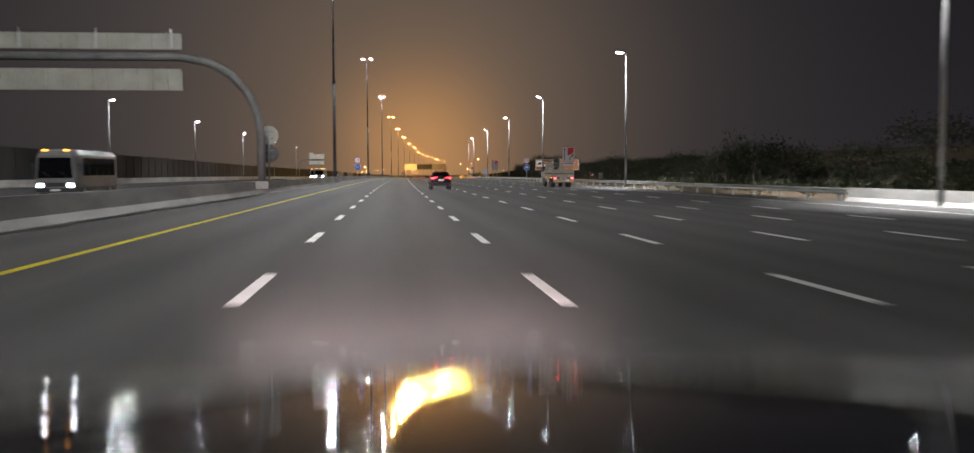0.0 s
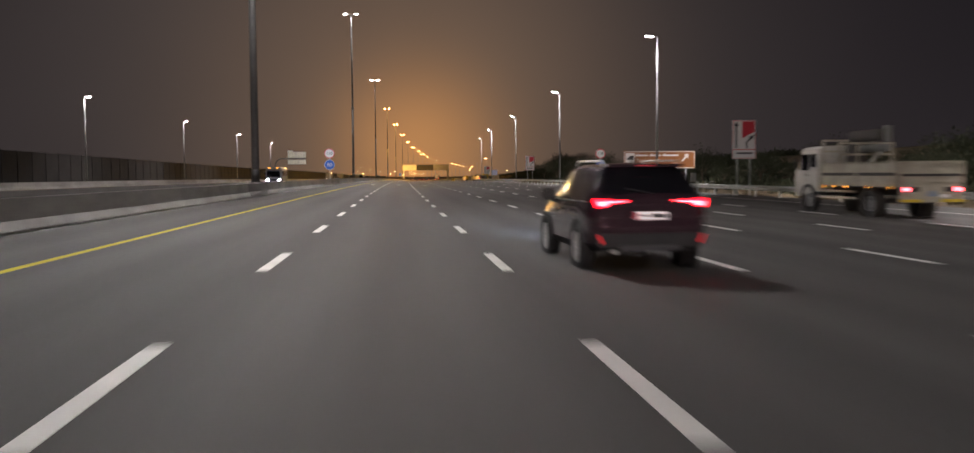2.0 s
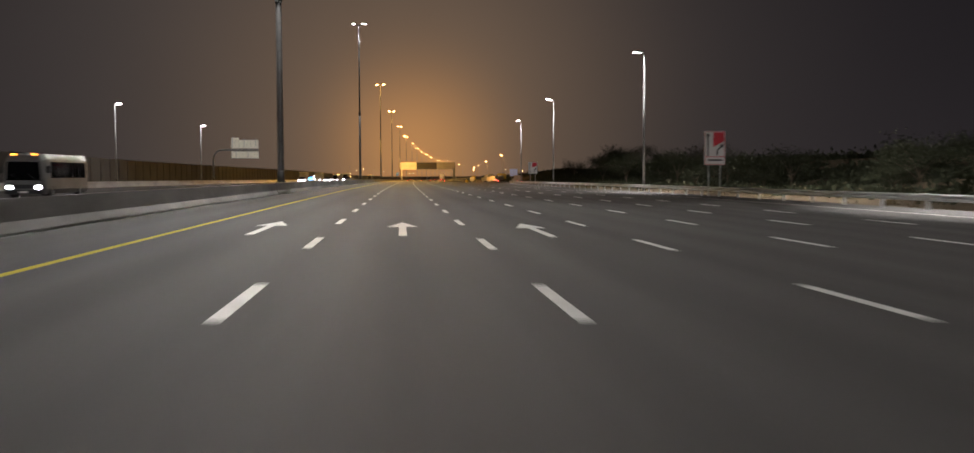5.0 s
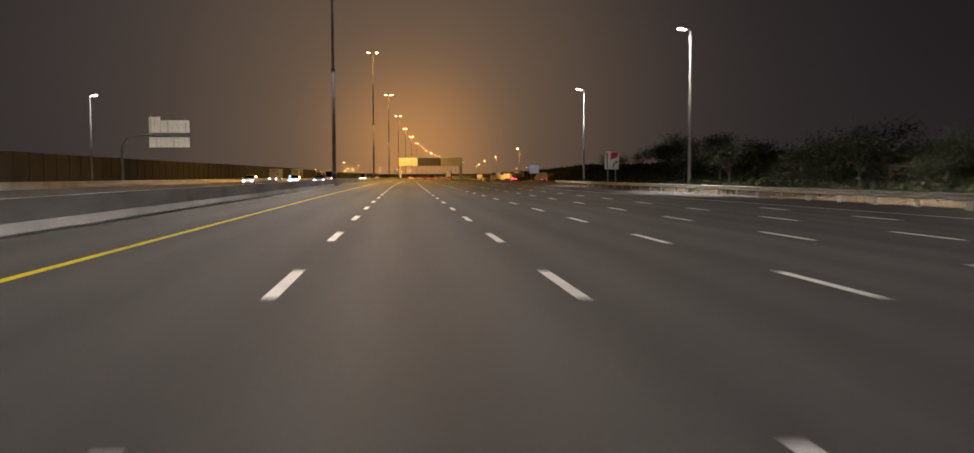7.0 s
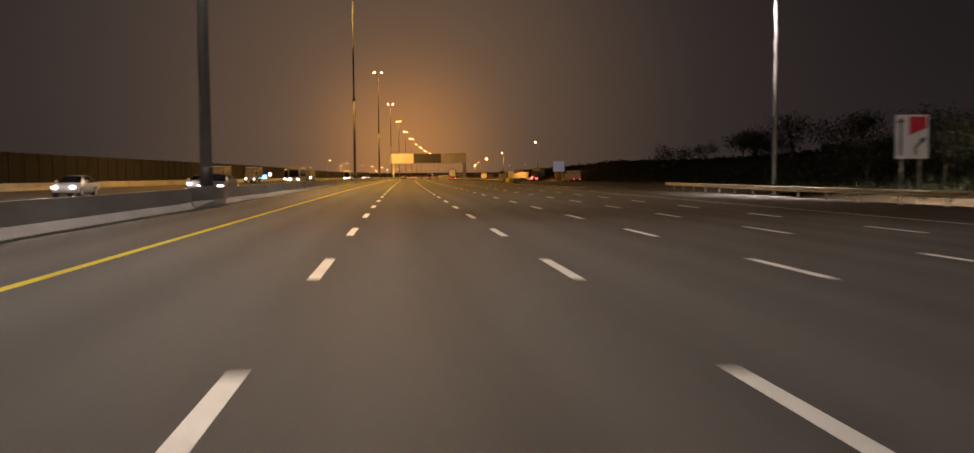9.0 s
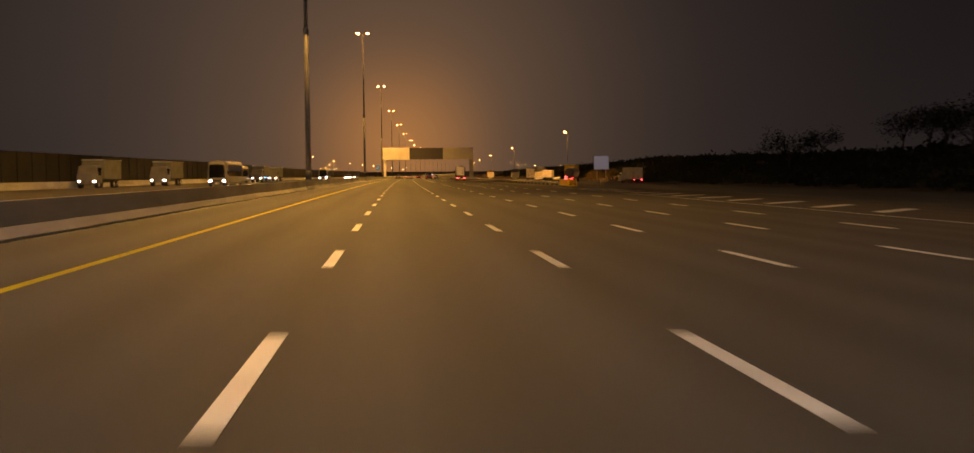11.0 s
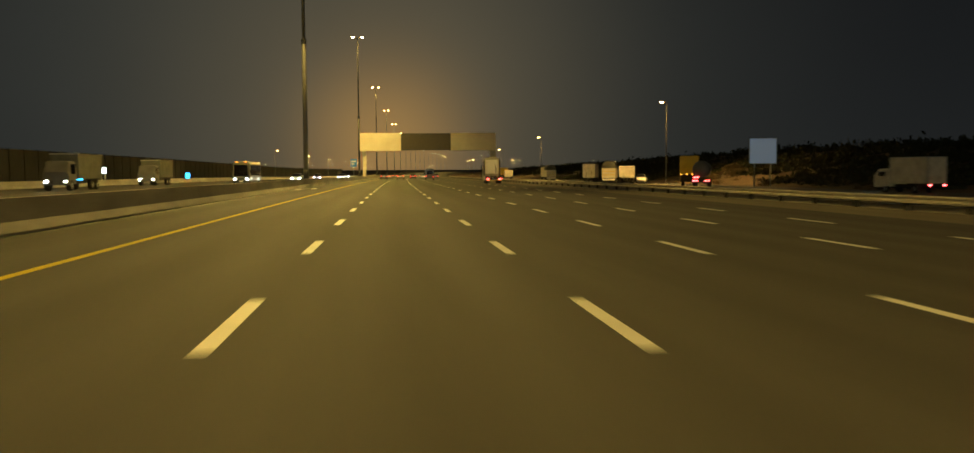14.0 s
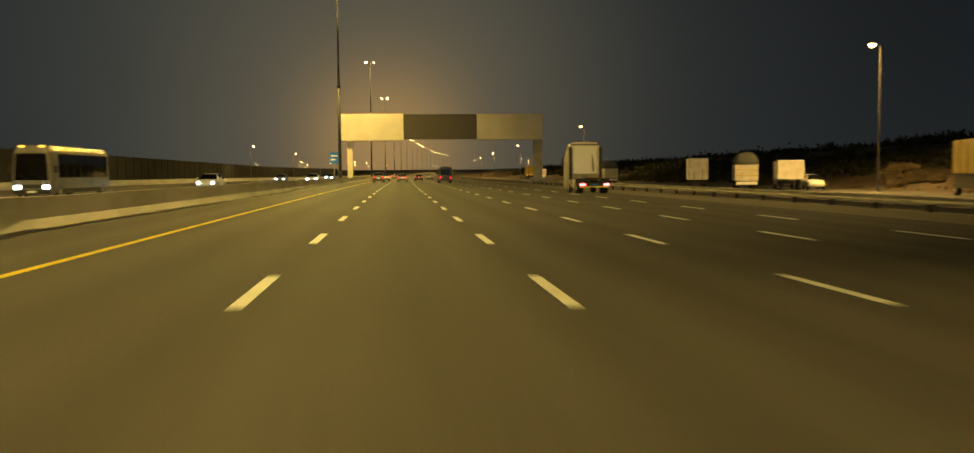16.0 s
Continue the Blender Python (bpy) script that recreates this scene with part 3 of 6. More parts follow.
def mast(y, power, colour, lens, label, rise, lean, spread=120):
    """A tall two-stage mast with two heads, in the median."""
    b = fall(BAR) + 0.87
    holder = thing("light_mast", at(BAR, y, b), label, "light mast", "masts in the median")
    top = MAST_TOP - b
    bm = bmesh.new()
    tube(bm, [(0, 0, 0), (0, 0, 6), (0, 0, 12.6)], [0.235, 0.215, 0.20], 14)
    part("lower_pole", bm, M_pole, holder, smooth=True)
    bm = bmesh.new()
    tube(bm, [(0, 0, 0), (0, 0, 0.75)], [0.27, 0.26], 14)
    part("foot_sleeve", bm, M_pole_dark, holder, "black sleeve round the foot", smooth=True)
    bm = bmesh.new()
    tube(bm, [(0, 0, 12.55), (0, 0, 12.95)], [0.25, 0.25], 14)
    part("collar", bm, M_lamp_pole, holder)
    bm = bmesh.new()
    tube(bm, [(0, 0, 12.95), (0, 0, 20), (0, 0, top - 0.3)], [0.17, 0.14, 0.10], 12)
    part("upper_pole", bm, M_lamp_pole, holder, smooth=True)
    for s in (-1, 1):
        bm = bmesh.new()
        tube(bm, [(0, 0, top - 0.5), (s * 0.4, 0, top - 0.15), (s * 0.8, 0, top - 0.02)], [0.07, 0.06, 0.05], 8)
        part("arm", bm, M_lamp_pole, holder, smooth=True)
        head_unit(holder, s * 1.0, top, -s, lens, 6.0)
    for s in (-1, 1):
        lamp_at("lamp", at(BAR + s * 1.0, y, MAST_TOP - 0.60) @ pose(0, 0, 0, 0, lean, 0) @ pose(0, 0, 0, rise * s, 0, 0), power / 2, colour, 1.2, spread, 600.0)
    flare(y)
    return holder


for k in range(-2, 6):
    side_lamp((23.3, 24.0, 24.0, 23.8, 25.2)[max(0, min(4, k))], 151.1 + 56.4 * k if k < 4 else 375.6 + (k - 4) * 60, 13.9, 0.75, LED_POWER, LED_COLOUR, M_led, "tall galvanised street lamp with one white head", "lamps along the shoulder") if k < 5 else None
for k in range(-3, 4):
    side_lamp(-43.4, 202.3 + 57.4 * k, 12.7, -0.6, LED_POWER * 0.3, LED_COLOUR, M_led, "slim street lamp with one white head beyond the opposite carriageway", "lamps of the far verge", base=0.0)
for k in range(-3, 2):
    mast(238.1 + 112.55 * k, MAST_POWER, LED_COLOUR, M_led, "tall median light mast with two white heads", 50.0, 0.0)
for k in range(2, 19):
    mast(238.1 + 112.55 * k, SODIUM_POWER, SODIUM_COLOUR, M_sodium, "tall median light mast with two orange sodium heads", 42.0, 14.0, 120)
for k in range(7):
    side_lamp(45.2 + 0.4 * k, 642.4 + 149 * k, 13.4, 0.8, 100000, LAYBY_COLOUR, M_sodium, "street lamp with one orange head beside the lay-by", "lamps of the lay-by", base=-0.66, lean=0.0, spread=160, throw=1500.0)
for k in range(6):
    side_lamp(-57.0 - k, 905 + 120 * k, 12.4, -1.2, 5000, SODIUM_COLOUR, M_sodium, "distant street lamp with an orange head", "orange lamps beyond the wall", base=-0.1)


# ---------------------------------------------------------------- signs
def legs(holder, xs, z0, z1, r=0.06, y=0.08):
    for x in xs:
        bm = bmesh.new()
        tube(bm, [(x, y, z0), (x, y, z1)], r, 10)
        part("sign_post", bm, M_steel, holder, smooth=True)


def merge_sign(x, y, top, wide, high, foot_text):
    """A white board with a red field and two black arrows."""
    b = fall(x)
    holder = thing("merge_sign", at(x + wide / 2, y, b), "white board with a red wedge and black arrows on posts", "road sign", "lane merge signs")
    t, w = top - b, wide / 2
    bm = bmesh.new()
    box(bm, -w, w, 0, 0.04, t - high, t, 0.012)
    part("board", bm, M_sign_white, holder)
    low = t - high + (high * 0.24 if foot_text else 0.1)
    rim = [(-w + 0.03, w - 0.03, -0.006, -0.001, t - 0.06, t - 0.03), (-w + 0.03, w - 0.03, -0.006, -0.001, t - high + 0.03, t - high + 0.06), (-w + 0.03, -w + 0.06, -0.006, -0.001, t - high + 0.03, t - 0.03), (w - 0.06, w - 0.03, -0.006, -0.001, t - high + 0.03, t - 0.03)]
    part("rim", boxes(*rim), M_sign_red if foot_text else M_sign_white, holder)
    bm = bmesh.new()
    plate(bm, ((-0.08 * wide, t - 0.10), (w - 0.10, t - 0.10), (w - 0.10, t - 0.30 * high), (-0.08 * wide, t - 0.47 * high)), -0.008)
    part("red_field", bm, M_sign_red, holder)
    for pts, name in (
        (((-0.33, low + 0.1), (-0.27, low + 0.1), (-0.27, t - 0.42), (-0.20, t - 0.42), (-0.30, t - 0.14), (-0.40, t - 0.42), (-0.33, t - 0.42)), "straight_arrow"),
        (((0.08, low + 0.1), (0.14, low + 0.1), (0.14, low + 0.5), (0.31, low + 0.78), (0.36, low + 0.70), (0.40, low + 1.05), (0.20, low + 0.92), (0.26, low + 0.86), (0.08, low + 0.54)), "bent_arrow"),
    ):
        bm = bmesh.new()
        plate(bm, [(px * wide / 0.9 if name == "straight_arrow" else px * wide / 0.95, pz) for px, pz in pts], -0.008)
        part(name, bm, M_black, holder)
    if foot_text:
        part("divider", boxes((-w + 0.06, w - 0.06, -0.008, -0.002, low - 0.02, low + 0.03)), M_sign_red, holder)
        part("text_bar", boxes((-w + 0.3, w - 0.25, -0.008, -0.002, low - 0.32, low - 0.20)), M_black, holder)
    legs(holder, (-w * 0.55, w * 0.55), -1.3, t - 0.1)
    return holder


merge_sign(23.86, 131.3, 5.13, 1.72, 2.75, True)
merge_sign(24.10, 243.0, 4.95, 1.72, 2.70, True)
merge_sign(25.42, 358.6, 4.42, 1.84, 2.32, False)


def round_sign(x, y, z_limit, z_min, base, label):
    holder = thing("speed_sign", at(x, y, base), label, "road sign", "speed limit signs")
    zl, zm = z_limit - base, z_min - base
    bm = bmesh.new()
    disc(bm, (0, 0, zl), "y", 0, 0.60, 0.03, 32)
    d1 = part("limit_disc", bm, M_sign_white, holder)
    bm = bmesh.new()
    disc(bm, (0, -0.020, zl), "y", 0.50, 0.595, 0.008, 32)
    part("red_ring", bm, M_sign_red, d1)
    lettering("limit_number", "110", 0.50, M_black, d1, 0, -0.020, zl)
    bm = bmesh.new()
    disc(bm, (0, 0, zm), "y", 0, 0.60, 0.03, 32)
    d2 = part("minimum_disc", bm, M_sign_blue, holder)
    bm = bmesh.new()
    disc(bm, (0, -0.020, zm), "y", 0.565, 0.595, 0.008, 32)
    part("white_ring", bm, M_sign_white, d2)
    lettering("minimum_number", "60", 0.62, M_sign_white, d2, 0, -0.020, zm)
    legs(holder, (0,), 0, zl + 0.4, 0.06)
    return holder


round_sign(-8.05, 178.6, 4.04, 2.69, fall(BAR) + 0.76, "red-rimmed 110 disc over a blue 60 disc on the barrier")
round_sign(25.28, 180.8, 3.90, 2.54, fall(25.3), "red-rimmed 110 disc over a blue 60 disc behind the rail")


def sign_back(x, y, z_top, z_low, base):
    """A pair of round discs that face the other carriageway."""
    holder = thing("speed_sign", at(x, y, base), "two round sign discs seen from behind, pale over dark", "road sign", "speed limit signs")
    for name, z, m in (("upper_disc", z_top, M_sign_back), ("lower_disc", z_low, M_pole_dark)):
        bm = bmesh.new()
        disc(bm, (0, 0.02, z - base), "y", 0, 0.58, 0.03, 32)
        d = part(name, bm, m, holder)
        part("clamp", boxes((-0.28, 0.28, -0.03, 0.0, z - base + 0.18, z - base + 0.24), (-0.28, 0.28, -0.03, 0.0, z - base - 0.24, z - base - 0.18), bevel=0.006), M_lamp_pole, d)
    legs(holder, (0,), 0, z_top - base + 0.3, 0.055, -0.08)
    return holder


sign_back(-7.95, 58.6, 3.86, 2.70, fall(BAR) + 0.76)


def litter(x, y, wide, turn, label):
    """A crumpled pale scrap on the ground."""
    r8 = random.Random(int(y))
    h = thing("litter", at(x, y, fall(x) + 0.004, turn), label, "litter", "scraps along the barrier")
    bm = bmesh.new()
    n = 7
    grid = [[bm.verts.new(((i / (n - 1) - 0.5) * wide + r8.uniform(-0.03, 0.03), (k / (n - 1) - 0.5) * wide * 1.6 + r8.uniform(-0.03, 0.03), 0.012 + (0.10 if 0 < i < n - 1 and 0 < k < n - 1 else 0.02) * r8.random())) for k in range(n)] for i in range(n)]
    for i in range(n - 1):
        for k in range(n - 1):
            bm.faces.new((grid[i][k], grid[i + 1][k], grid[i + 1][k + 1], grid[i][k + 1]))
    bmesh.ops.solidify(bm, geom=bm.faces[:], thickness=0.008)
    part("scrap", bm, M_sign_white, h)
    return h


litter(-7.85, 562.0, 0.55, 20.0, "crumpled pale plastic scrap at the foot of the barrier")
litter(-7.03, 567.2, 0.30, -30.0, "small flat white scrap on the shoulder")


def brown_sign():
    b = -0.6
    holder = thing("direction_sign", at(29.45, 169.0, b), "wide brown board with white lettering and a truck symbol", "road sign")
    t, lo, w = 3.90 - b, 1.93 - b, 4.1
    bm = bmesh.new()
    box(bm, -w, w, 0, 0.06, lo, t, 0.02)
    part("board", bm, M_sign_brown, holder)
    rim = [(-w + 0.04, w - 0.04, -0.006, -0.001, t - 0.10, t - 0.04), (-w + 0.04, w - 0.04, -0.006, -0.001, lo + 0.04, lo + 0.10), (-w + 0.04, -w + 0.10, -0.006, -0.001, lo + 0.1, t - 0.1), (w - 0.10, w - 0.04, -0.006, -0.001, lo + 0.1, t - 0.1)]
    part("rim", boxes(*rim), M_sign_white, holder)
    part("symbol_field", boxes((-w + 0.2, -w + 1.25, -0.008, -0.002, t - 1.32, t - 0.22)), M_sign_white, holder)
    bm = bmesh.new()
    plate(bm, ((-w + 0.32, t - 0.88), (-w + 0.5, t - 0.70), (-w + 0.62, t - 0.70), (-w + 0.62, t - 0.56), (-w + 1.12, t - 0.50), (-w + 1.12, t - 0.92), (-w + 0.95, t - 0.98), (-w + 0.42, t - 0.98)), -0.014)
    part("truck_symbol", bm, M_black, holder)
    lettering("english_line", "Trucks Rest Area", 0.46, M_sign_white, holder, -1.0, -0.006, t - 1.08)
    part("distance_bar", boxes((-2.75, -1.75, -0.008, -0.002, lo + 0.22, lo + 0.46)), M_sign_white, holder)
    for x0, x1 in ((-2.75, -1.35), (-1.15, 0.15), (0.35, 2.2)):
        part("arabic_bar", boxes((x0, x1, -0.008, -0.002, t - 0.58, t - 0.40), (x0 + 0.2, x0 + 0.34, -0.008, -0.002, t - 0.40, t - 0.28)), M_sign_white, holder)
    bm = bmesh.new()
    plate(bm, ((2.55, t - 1.10), (2.68, t - 1.22), (3.12, t - 0.72), (3.30, t - 0.88), (3.34, t - 0.32), (2.80, t - 0.40), (2.98, t - 0.58)), -0.010)
    part("exit_arrow", bm, M_sign_white, holder)
    legs(holder, (-2.9, -0.9, 1.2, 3.1), -1.3, t - 0.3, 0.09, 0.12)


brown_sign()


def board_back(bm_rows, holder, material, name="panel"):
    """Vertical sheets side by side, as a large sign shows from behind."""
    for x0, x1, z0, z1 in bm_rows:
        part(name, boxes((x0, x1, 0.0, 0.05, z0, z1), bevel=0.01), material, holder)


def cantilever(x, y, base, reach, z_arm, rows, label, rad, r=2.2, sheet=None):
    """A bent tube that carries a sign; the sign faces away."""
    holder = thing("cantilever_sign", at(x, y, base), label, "road sign", "overhead signs of the opposite carriageway")
    s = 1 if reach > 0 else -1
    za = z_arm - base
    pts = [(0, 0, 0), (0, 0, za - r)] + [(s * r * (1 - math.cos(a)), 0, za - r + r * math.sin(a)) for a in (0.3, 0.6, 0.9, 1.2, math.pi / 2)] + [(reach, 0, za)]
    bm = bmesh.new()
    tube(bm, pts, rad, 14)
    part("bent_tube", bm, M_pole, holder, smooth=True)
    bm = bmesh.new()
    box(bm, -rad * 1.8, rad * 1.8, -rad * 1.8, rad * 1.8, -0.4, 0.05, 0.02)
    part("foot", bm, M_concrete, holder)
    board_back([(a - x, b - x, c - base, d - base) for a, b, c, d in rows], holder, sheet or M_sign_back)
    for a, b, c, d in rows[:: max(1, len(rows) // 4)]:
        part("bracket", boxes((a - x + 0.2, a - x + 0.3, -0.05, 0.0, c - base + 0.1, d - base + 0.3)), M_steel, holder)
    return holder


cantilever(-8.05, 56.0, fall(BAR) + 0.75, -23.0, 8.35, [(-12.55 - 0.86 * (i + 1), -12.55 - 0.86 * i - 0.03, z0, z1) for i in range(20) for z0, z1 in ((8.80, 9.74), (6.40, 7.66))], "large sign seen from behind, ribbed panels on a bent steel tube", 0.24, 4.6)
cantilever(-45.0, 391.5, -0.1, 10.4, 8.0, [(-40.8 + 0.9 * i, -39.93 + 0.9 * i, z0, z1) for i in range(7) for z0, z1 in ((8.35, 10.9 if i < 2 else 10.35), (6.05, 7.65))], "cream sign seen from behind on a bent steel tube", 0.2, sheet=M_sign_cream_lit)


def verge_boxes():
    """A red cabinet and pale things that stand beyond the guard rail."""
    b = -0.75
    h = thing("red_cabinet", at(44.4, 209.0, b), "red upright cabinet on the dark verge", "cabinet")
    part("body", boxes((-0.5, 0.5, 0.0, 0.5, 0.0, 2.45), bevel=0.03), M_dim_red, h)
    part("door", boxes((-0.42, 0.42, -0.03, 0.0, 0.2, 2.3), bevel=0.015), M_dim_red, h)
    part("door_bar", boxes((-0.2, 0.2, -0.04, -0.03, 1.6, 1.8)), M_sign_white, h)
    h = thing("grey_cabinet", at(46.4, 209.0, b), "narrow pale cabinet on the dark verge", "cabinet")
    part("body", boxes((-0.4, 0.4, 0.0, 0.4, 0.7, 2.2), bevel=0.03), M_dim_white, h)
    part("foot", boxes((-0.32, 0.32, 0.05, 0.35, -0.1, 0.7), bevel=0.02), M_concrete_dark, h)
    h = thing("barrier_blocks", at(49.2, 209.0, b), "low row of pale concrete blocks on the verge", "barrier")
    for i in range(4):
        o = part("block", boxes((-0.55, 0.55, -0.3, 0.3, 0.0, 0.85), bevel=0.05), M_dim_white, h)
        o.matrix_basis = pose(-1.8 + 1.2 * i, 0.05 * (i % 2), 0, 0, 0, 3.0 * (i - 1.5))


verge_boxes()


def white_board():
    holder = thing("notice_board", at(48.0, 605.0, -0.66), "plain board glowing pale blue on two posts by the lay-by", "board")
    part("board", boxes((-1.8, 1.8, 0.0, 0.08, 3.12, 6.36), bevel=0.03), M_pale_board, holder)
    part("rim", boxes((-1.84, 1.84, -0.01, 0.10, 6.36, 6.44), (-1.84, 1.84, -0.01, 0.10, 3.04, 3.12), (-1.88, -1.80, -0.01, 0.10, 3.04, 6.44), (1.80, 1.88, -0.01, 0.10, 3.04, 6.44)), M_steel, holder)
    legs(holder, (-1.1, 1.1), -0.1, 6.2, 0.09, 0.18)


white_board()


def gantry():
    y, b = 705.0, 0.0
    holder = thing("sign_gantry", at(0, y, b), "wide overhead gantry with pale boards and a dark display", "gantry")
    part("left_board", boxes((-9.4, 0.45, 0.0, 0.9, 6.82, 11.05), bevel=0.05), M_board, holder)
    part("right_board", boxes((12.2, 22.9, 0.0, 0.9, 6.90, 11.02), bevel=0.05), M_board, holder)
    d = part("display", boxes((0.47, 12.18, -0.02, 0.9, 6.98, 10.95), bevel=0.04), M_display, holder)
    part("display_frame", boxes((0.47, 12.18, -0.10, -0.02, 10.80, 10.95), (0.47, 12.18, -0.10, -0.02, 6.98, 7.12), (0.47, 0.62, -0.10, -0.02, 7.12, 10.8), (12.03, 12.18, -0.10, -0.02, 7.12, 10.8)), M_pole_dark, d)
    part("beam", boxes((-9.0, 22.6, 0.9, 2.0, 7.6, 10.2), bevel=0.04), M_pole, holder)
    part("leg", boxes((-8.55, -7.75, 0.9, 2.0, 0.9, 7.6), bevel=0.06), M_board, holder)
    part("leg", boxes((21.6, 23.0, 0.9, 2.2, -0.45, 7.6), bevel=0.06), M_concrete, holder)
    blk = thing("concrete_block", at(21.9, 699.0, fall(22)), "pale concrete crash block before the gantry leg", "barrier")
    bm = bmesh.new()
    box(bm, -2.0, 2.0, -0.6, 0.6, 0, 0.95, 0.05, 0.1)
    part("block_body", bm, M_concrete, blk)


gantry()


def crash_cushion():
    holder = thing("crash_cushion", at(20.8, 495.8, fall(20.8)), "yellow crash cushion with black chevrons at the exit nose", "crash cushion")
    bm = bmesh.new()
    tube(bm, [(0, 0.3, 0), (0, 0.3, 0.95)], [0.62, 0.58], 20)
    part("nose", bm, M_hazard, holder, smooth=True)
    for k in range(3):
        bm = bmesh.new()
        plate(bm, ((-0.42, 0.12 + 0.27 * k), (0.0, 0.30 + 0.27 * k), (0.42, 0.12 + 0.27 * k), (0.42, 0.26 + 0.27 * k), (0.0, 0.44 + 0.27 * k), (-0.42, 0.26 + 0.27 * k)), -0.345, 0.02)
        part("chevron", bm, M_black, holder)
    for k in range(3):
        o = part("bay", boxes((-0.50, 0.50, 0.0, 1.70, 0.05, 0.88), bevel=0.03), M_truck_yellow, holder)
        o.matrix_basis = pose(0, 0.85 + 1.75 * k, 0)
        for z in (0.12, 0.37, 0.62):
            for x in (-0.58, 0.50):
                part("rib", boxes((x, x + 0.08, 0.0, 1.75, z, z + 0.15), bevel=0.03), M_hazard, o)
    return holder


crash_cushion()


def marker_post(x, y):
    holder = thing("marker_post", at(x, y), "slim dark post with white reflective bands before the exit nose", "post", "delineators of the exit nose")
    bm = bmesh.new()
    tube(bm, [(0, 0, 0), (0, 0, 0.05)], [0.13, 0.10], 10)
    part("foot", bm, M_plastic, holder)
    bm = bmesh.new()
    tube(bm, [(0, 0, 0.04), (0, 0, 1.0)], [0.05, 0.045], 8)
    p = part("shaft", bm, M_plastic, holder)
    for z in (0.42, 0.62, 0.82):
        bm = bmesh.new()
        tube(bm, [(0, 0, z), (0, 0, z + 0.13)], [0.055, 0.053], 8)
        part("band", bm, M_dim_white, p, "white reflective band")
    return holder


first = marker_post(20.3, 476.5)
for i in range(1, 11):
    copy_thing(first, at(20.3 + 0.055 * i, 476.5 + 1.5 * i))


# ---------------------------------------------------------------- vehicles
def loft(bm, sections, keep=None, sides=(0, 1)):
    """A closed shell through mirrored half sections [(y, [(half width, z), ...])]; keep(i, k) picks faces."""
    rows = []
    for y, pts in sections:
        right = [bm.verts.new((w, y, z)) for w, z in pts]
        left = [bm.verts.new((-w, y, z)) if w > 1e-4 else r for (w, z), r in zip(pts, right)]
        rows.append((right, left))
    n = len(sections[0][1])
    for i, (a, b) in enumerate(zip(rows, rows[1:])):
        for k in range(n - 1):
            if keep is None or keep(i, k):
                for s in sides:
                    q = [a[s][k], a[s][k + 1], b[s][k + 1], b[s][k]]
                    q = [v for j, v in enumerate(q) if v not in q[:j]]
                    if len(q) > 2:
                        bm.faces.new(q)
    if keep is None or keep(-1, 0):
        for row in (rows[0], rows[-1]):
            ring = row[0] + [v for v in row[1][::-1] if v not in row[0]]
            bm.faces.new(ring)
    if keep is None or keep(-2, 0):
        for a, b in zip(rows, rows[1:]):
            bm.faces.new((a[0][0], b[0][0], b[1][0], a[1][0]))
    loose = [v for v in bm.verts if not v.link_faces]
    bmesh.ops.delete(bm, geom=loose, context="VERTS")
    bmesh.ops.recalc_face_normals(bm, faces=bm.faces)
    return bm


def wheel(holder, x, y, r, wide, rim_material=None, spokes=10, rim=0.68):
    """A tyre with a spoked rim; x is the middle of the tyre."""
    s = 1 if x > 0 else -1
    bm = bmesh.new()
    n = 28
    prof = [(-0.5, 0.80), (-0.5, 0.93), (-0.42, 0.99), (-0.2, 1.0), (0.2, 1.0), (0.42, 0.99), (0.5, 0.93), (0.5, 0.80), (0.42, rim)]
    rings = [[bm.verts.new((u * wide * s, r * q * math.cos(2 * math.pi * k / n), r + r * q * math.sin(2 * math.pi * k / n))) for k in range(n)] for u, q in prof]
    for a, b in zip(rings, rings[1:]):
        for k in range(n):
            bm.faces.new((a[k], a[(k + 1) % n], b[(k + 1) % n], b[k]))
    bm.faces.new(rings[0])
    bmesh.ops.recalc_face_normals(bm, faces=bm.faces)
    t = part("wheel", bm, M_tyre, holder, smooth=True)
    t.matrix_basis = pose(x, y, 0)
    bm = bmesh.new()
    disc(bm, (s * wide * 0.30, 0, r), "x", 0, r * rim * 0.99, 0.02, 24)
    part("rim_dish", bm, M_plastic, t)
    bm = bmesh.new()
    disc(bm, (s * wide * 0.44, 0, r), "x", r * rim * 0.88, r * rim * 1.02, 0.02, 24)
    disc(bm, (s * wide * 0.44, 0, r), "x", 0, r * 0.14, 0.03, 12)
    for k in range(spokes):
        a = 2 * math.pi * k / spokes
        m = Matrix.Translation((s * wide * 0.42, 0, r)) @ Matrix.Rotation(a, 4, "X")
        j = len(bm.verts)
        box(bm, -0.012, 0.012, -r * 0.045, r * 0.045, r * 0.1, r * rim * 0.9)
        bm.verts.ensure_lookup_table()
        for v in bm.verts[j:]:
            v.co = m @ v.co
    part("rim", bm, rim_material or M_alloy, t)
    return t


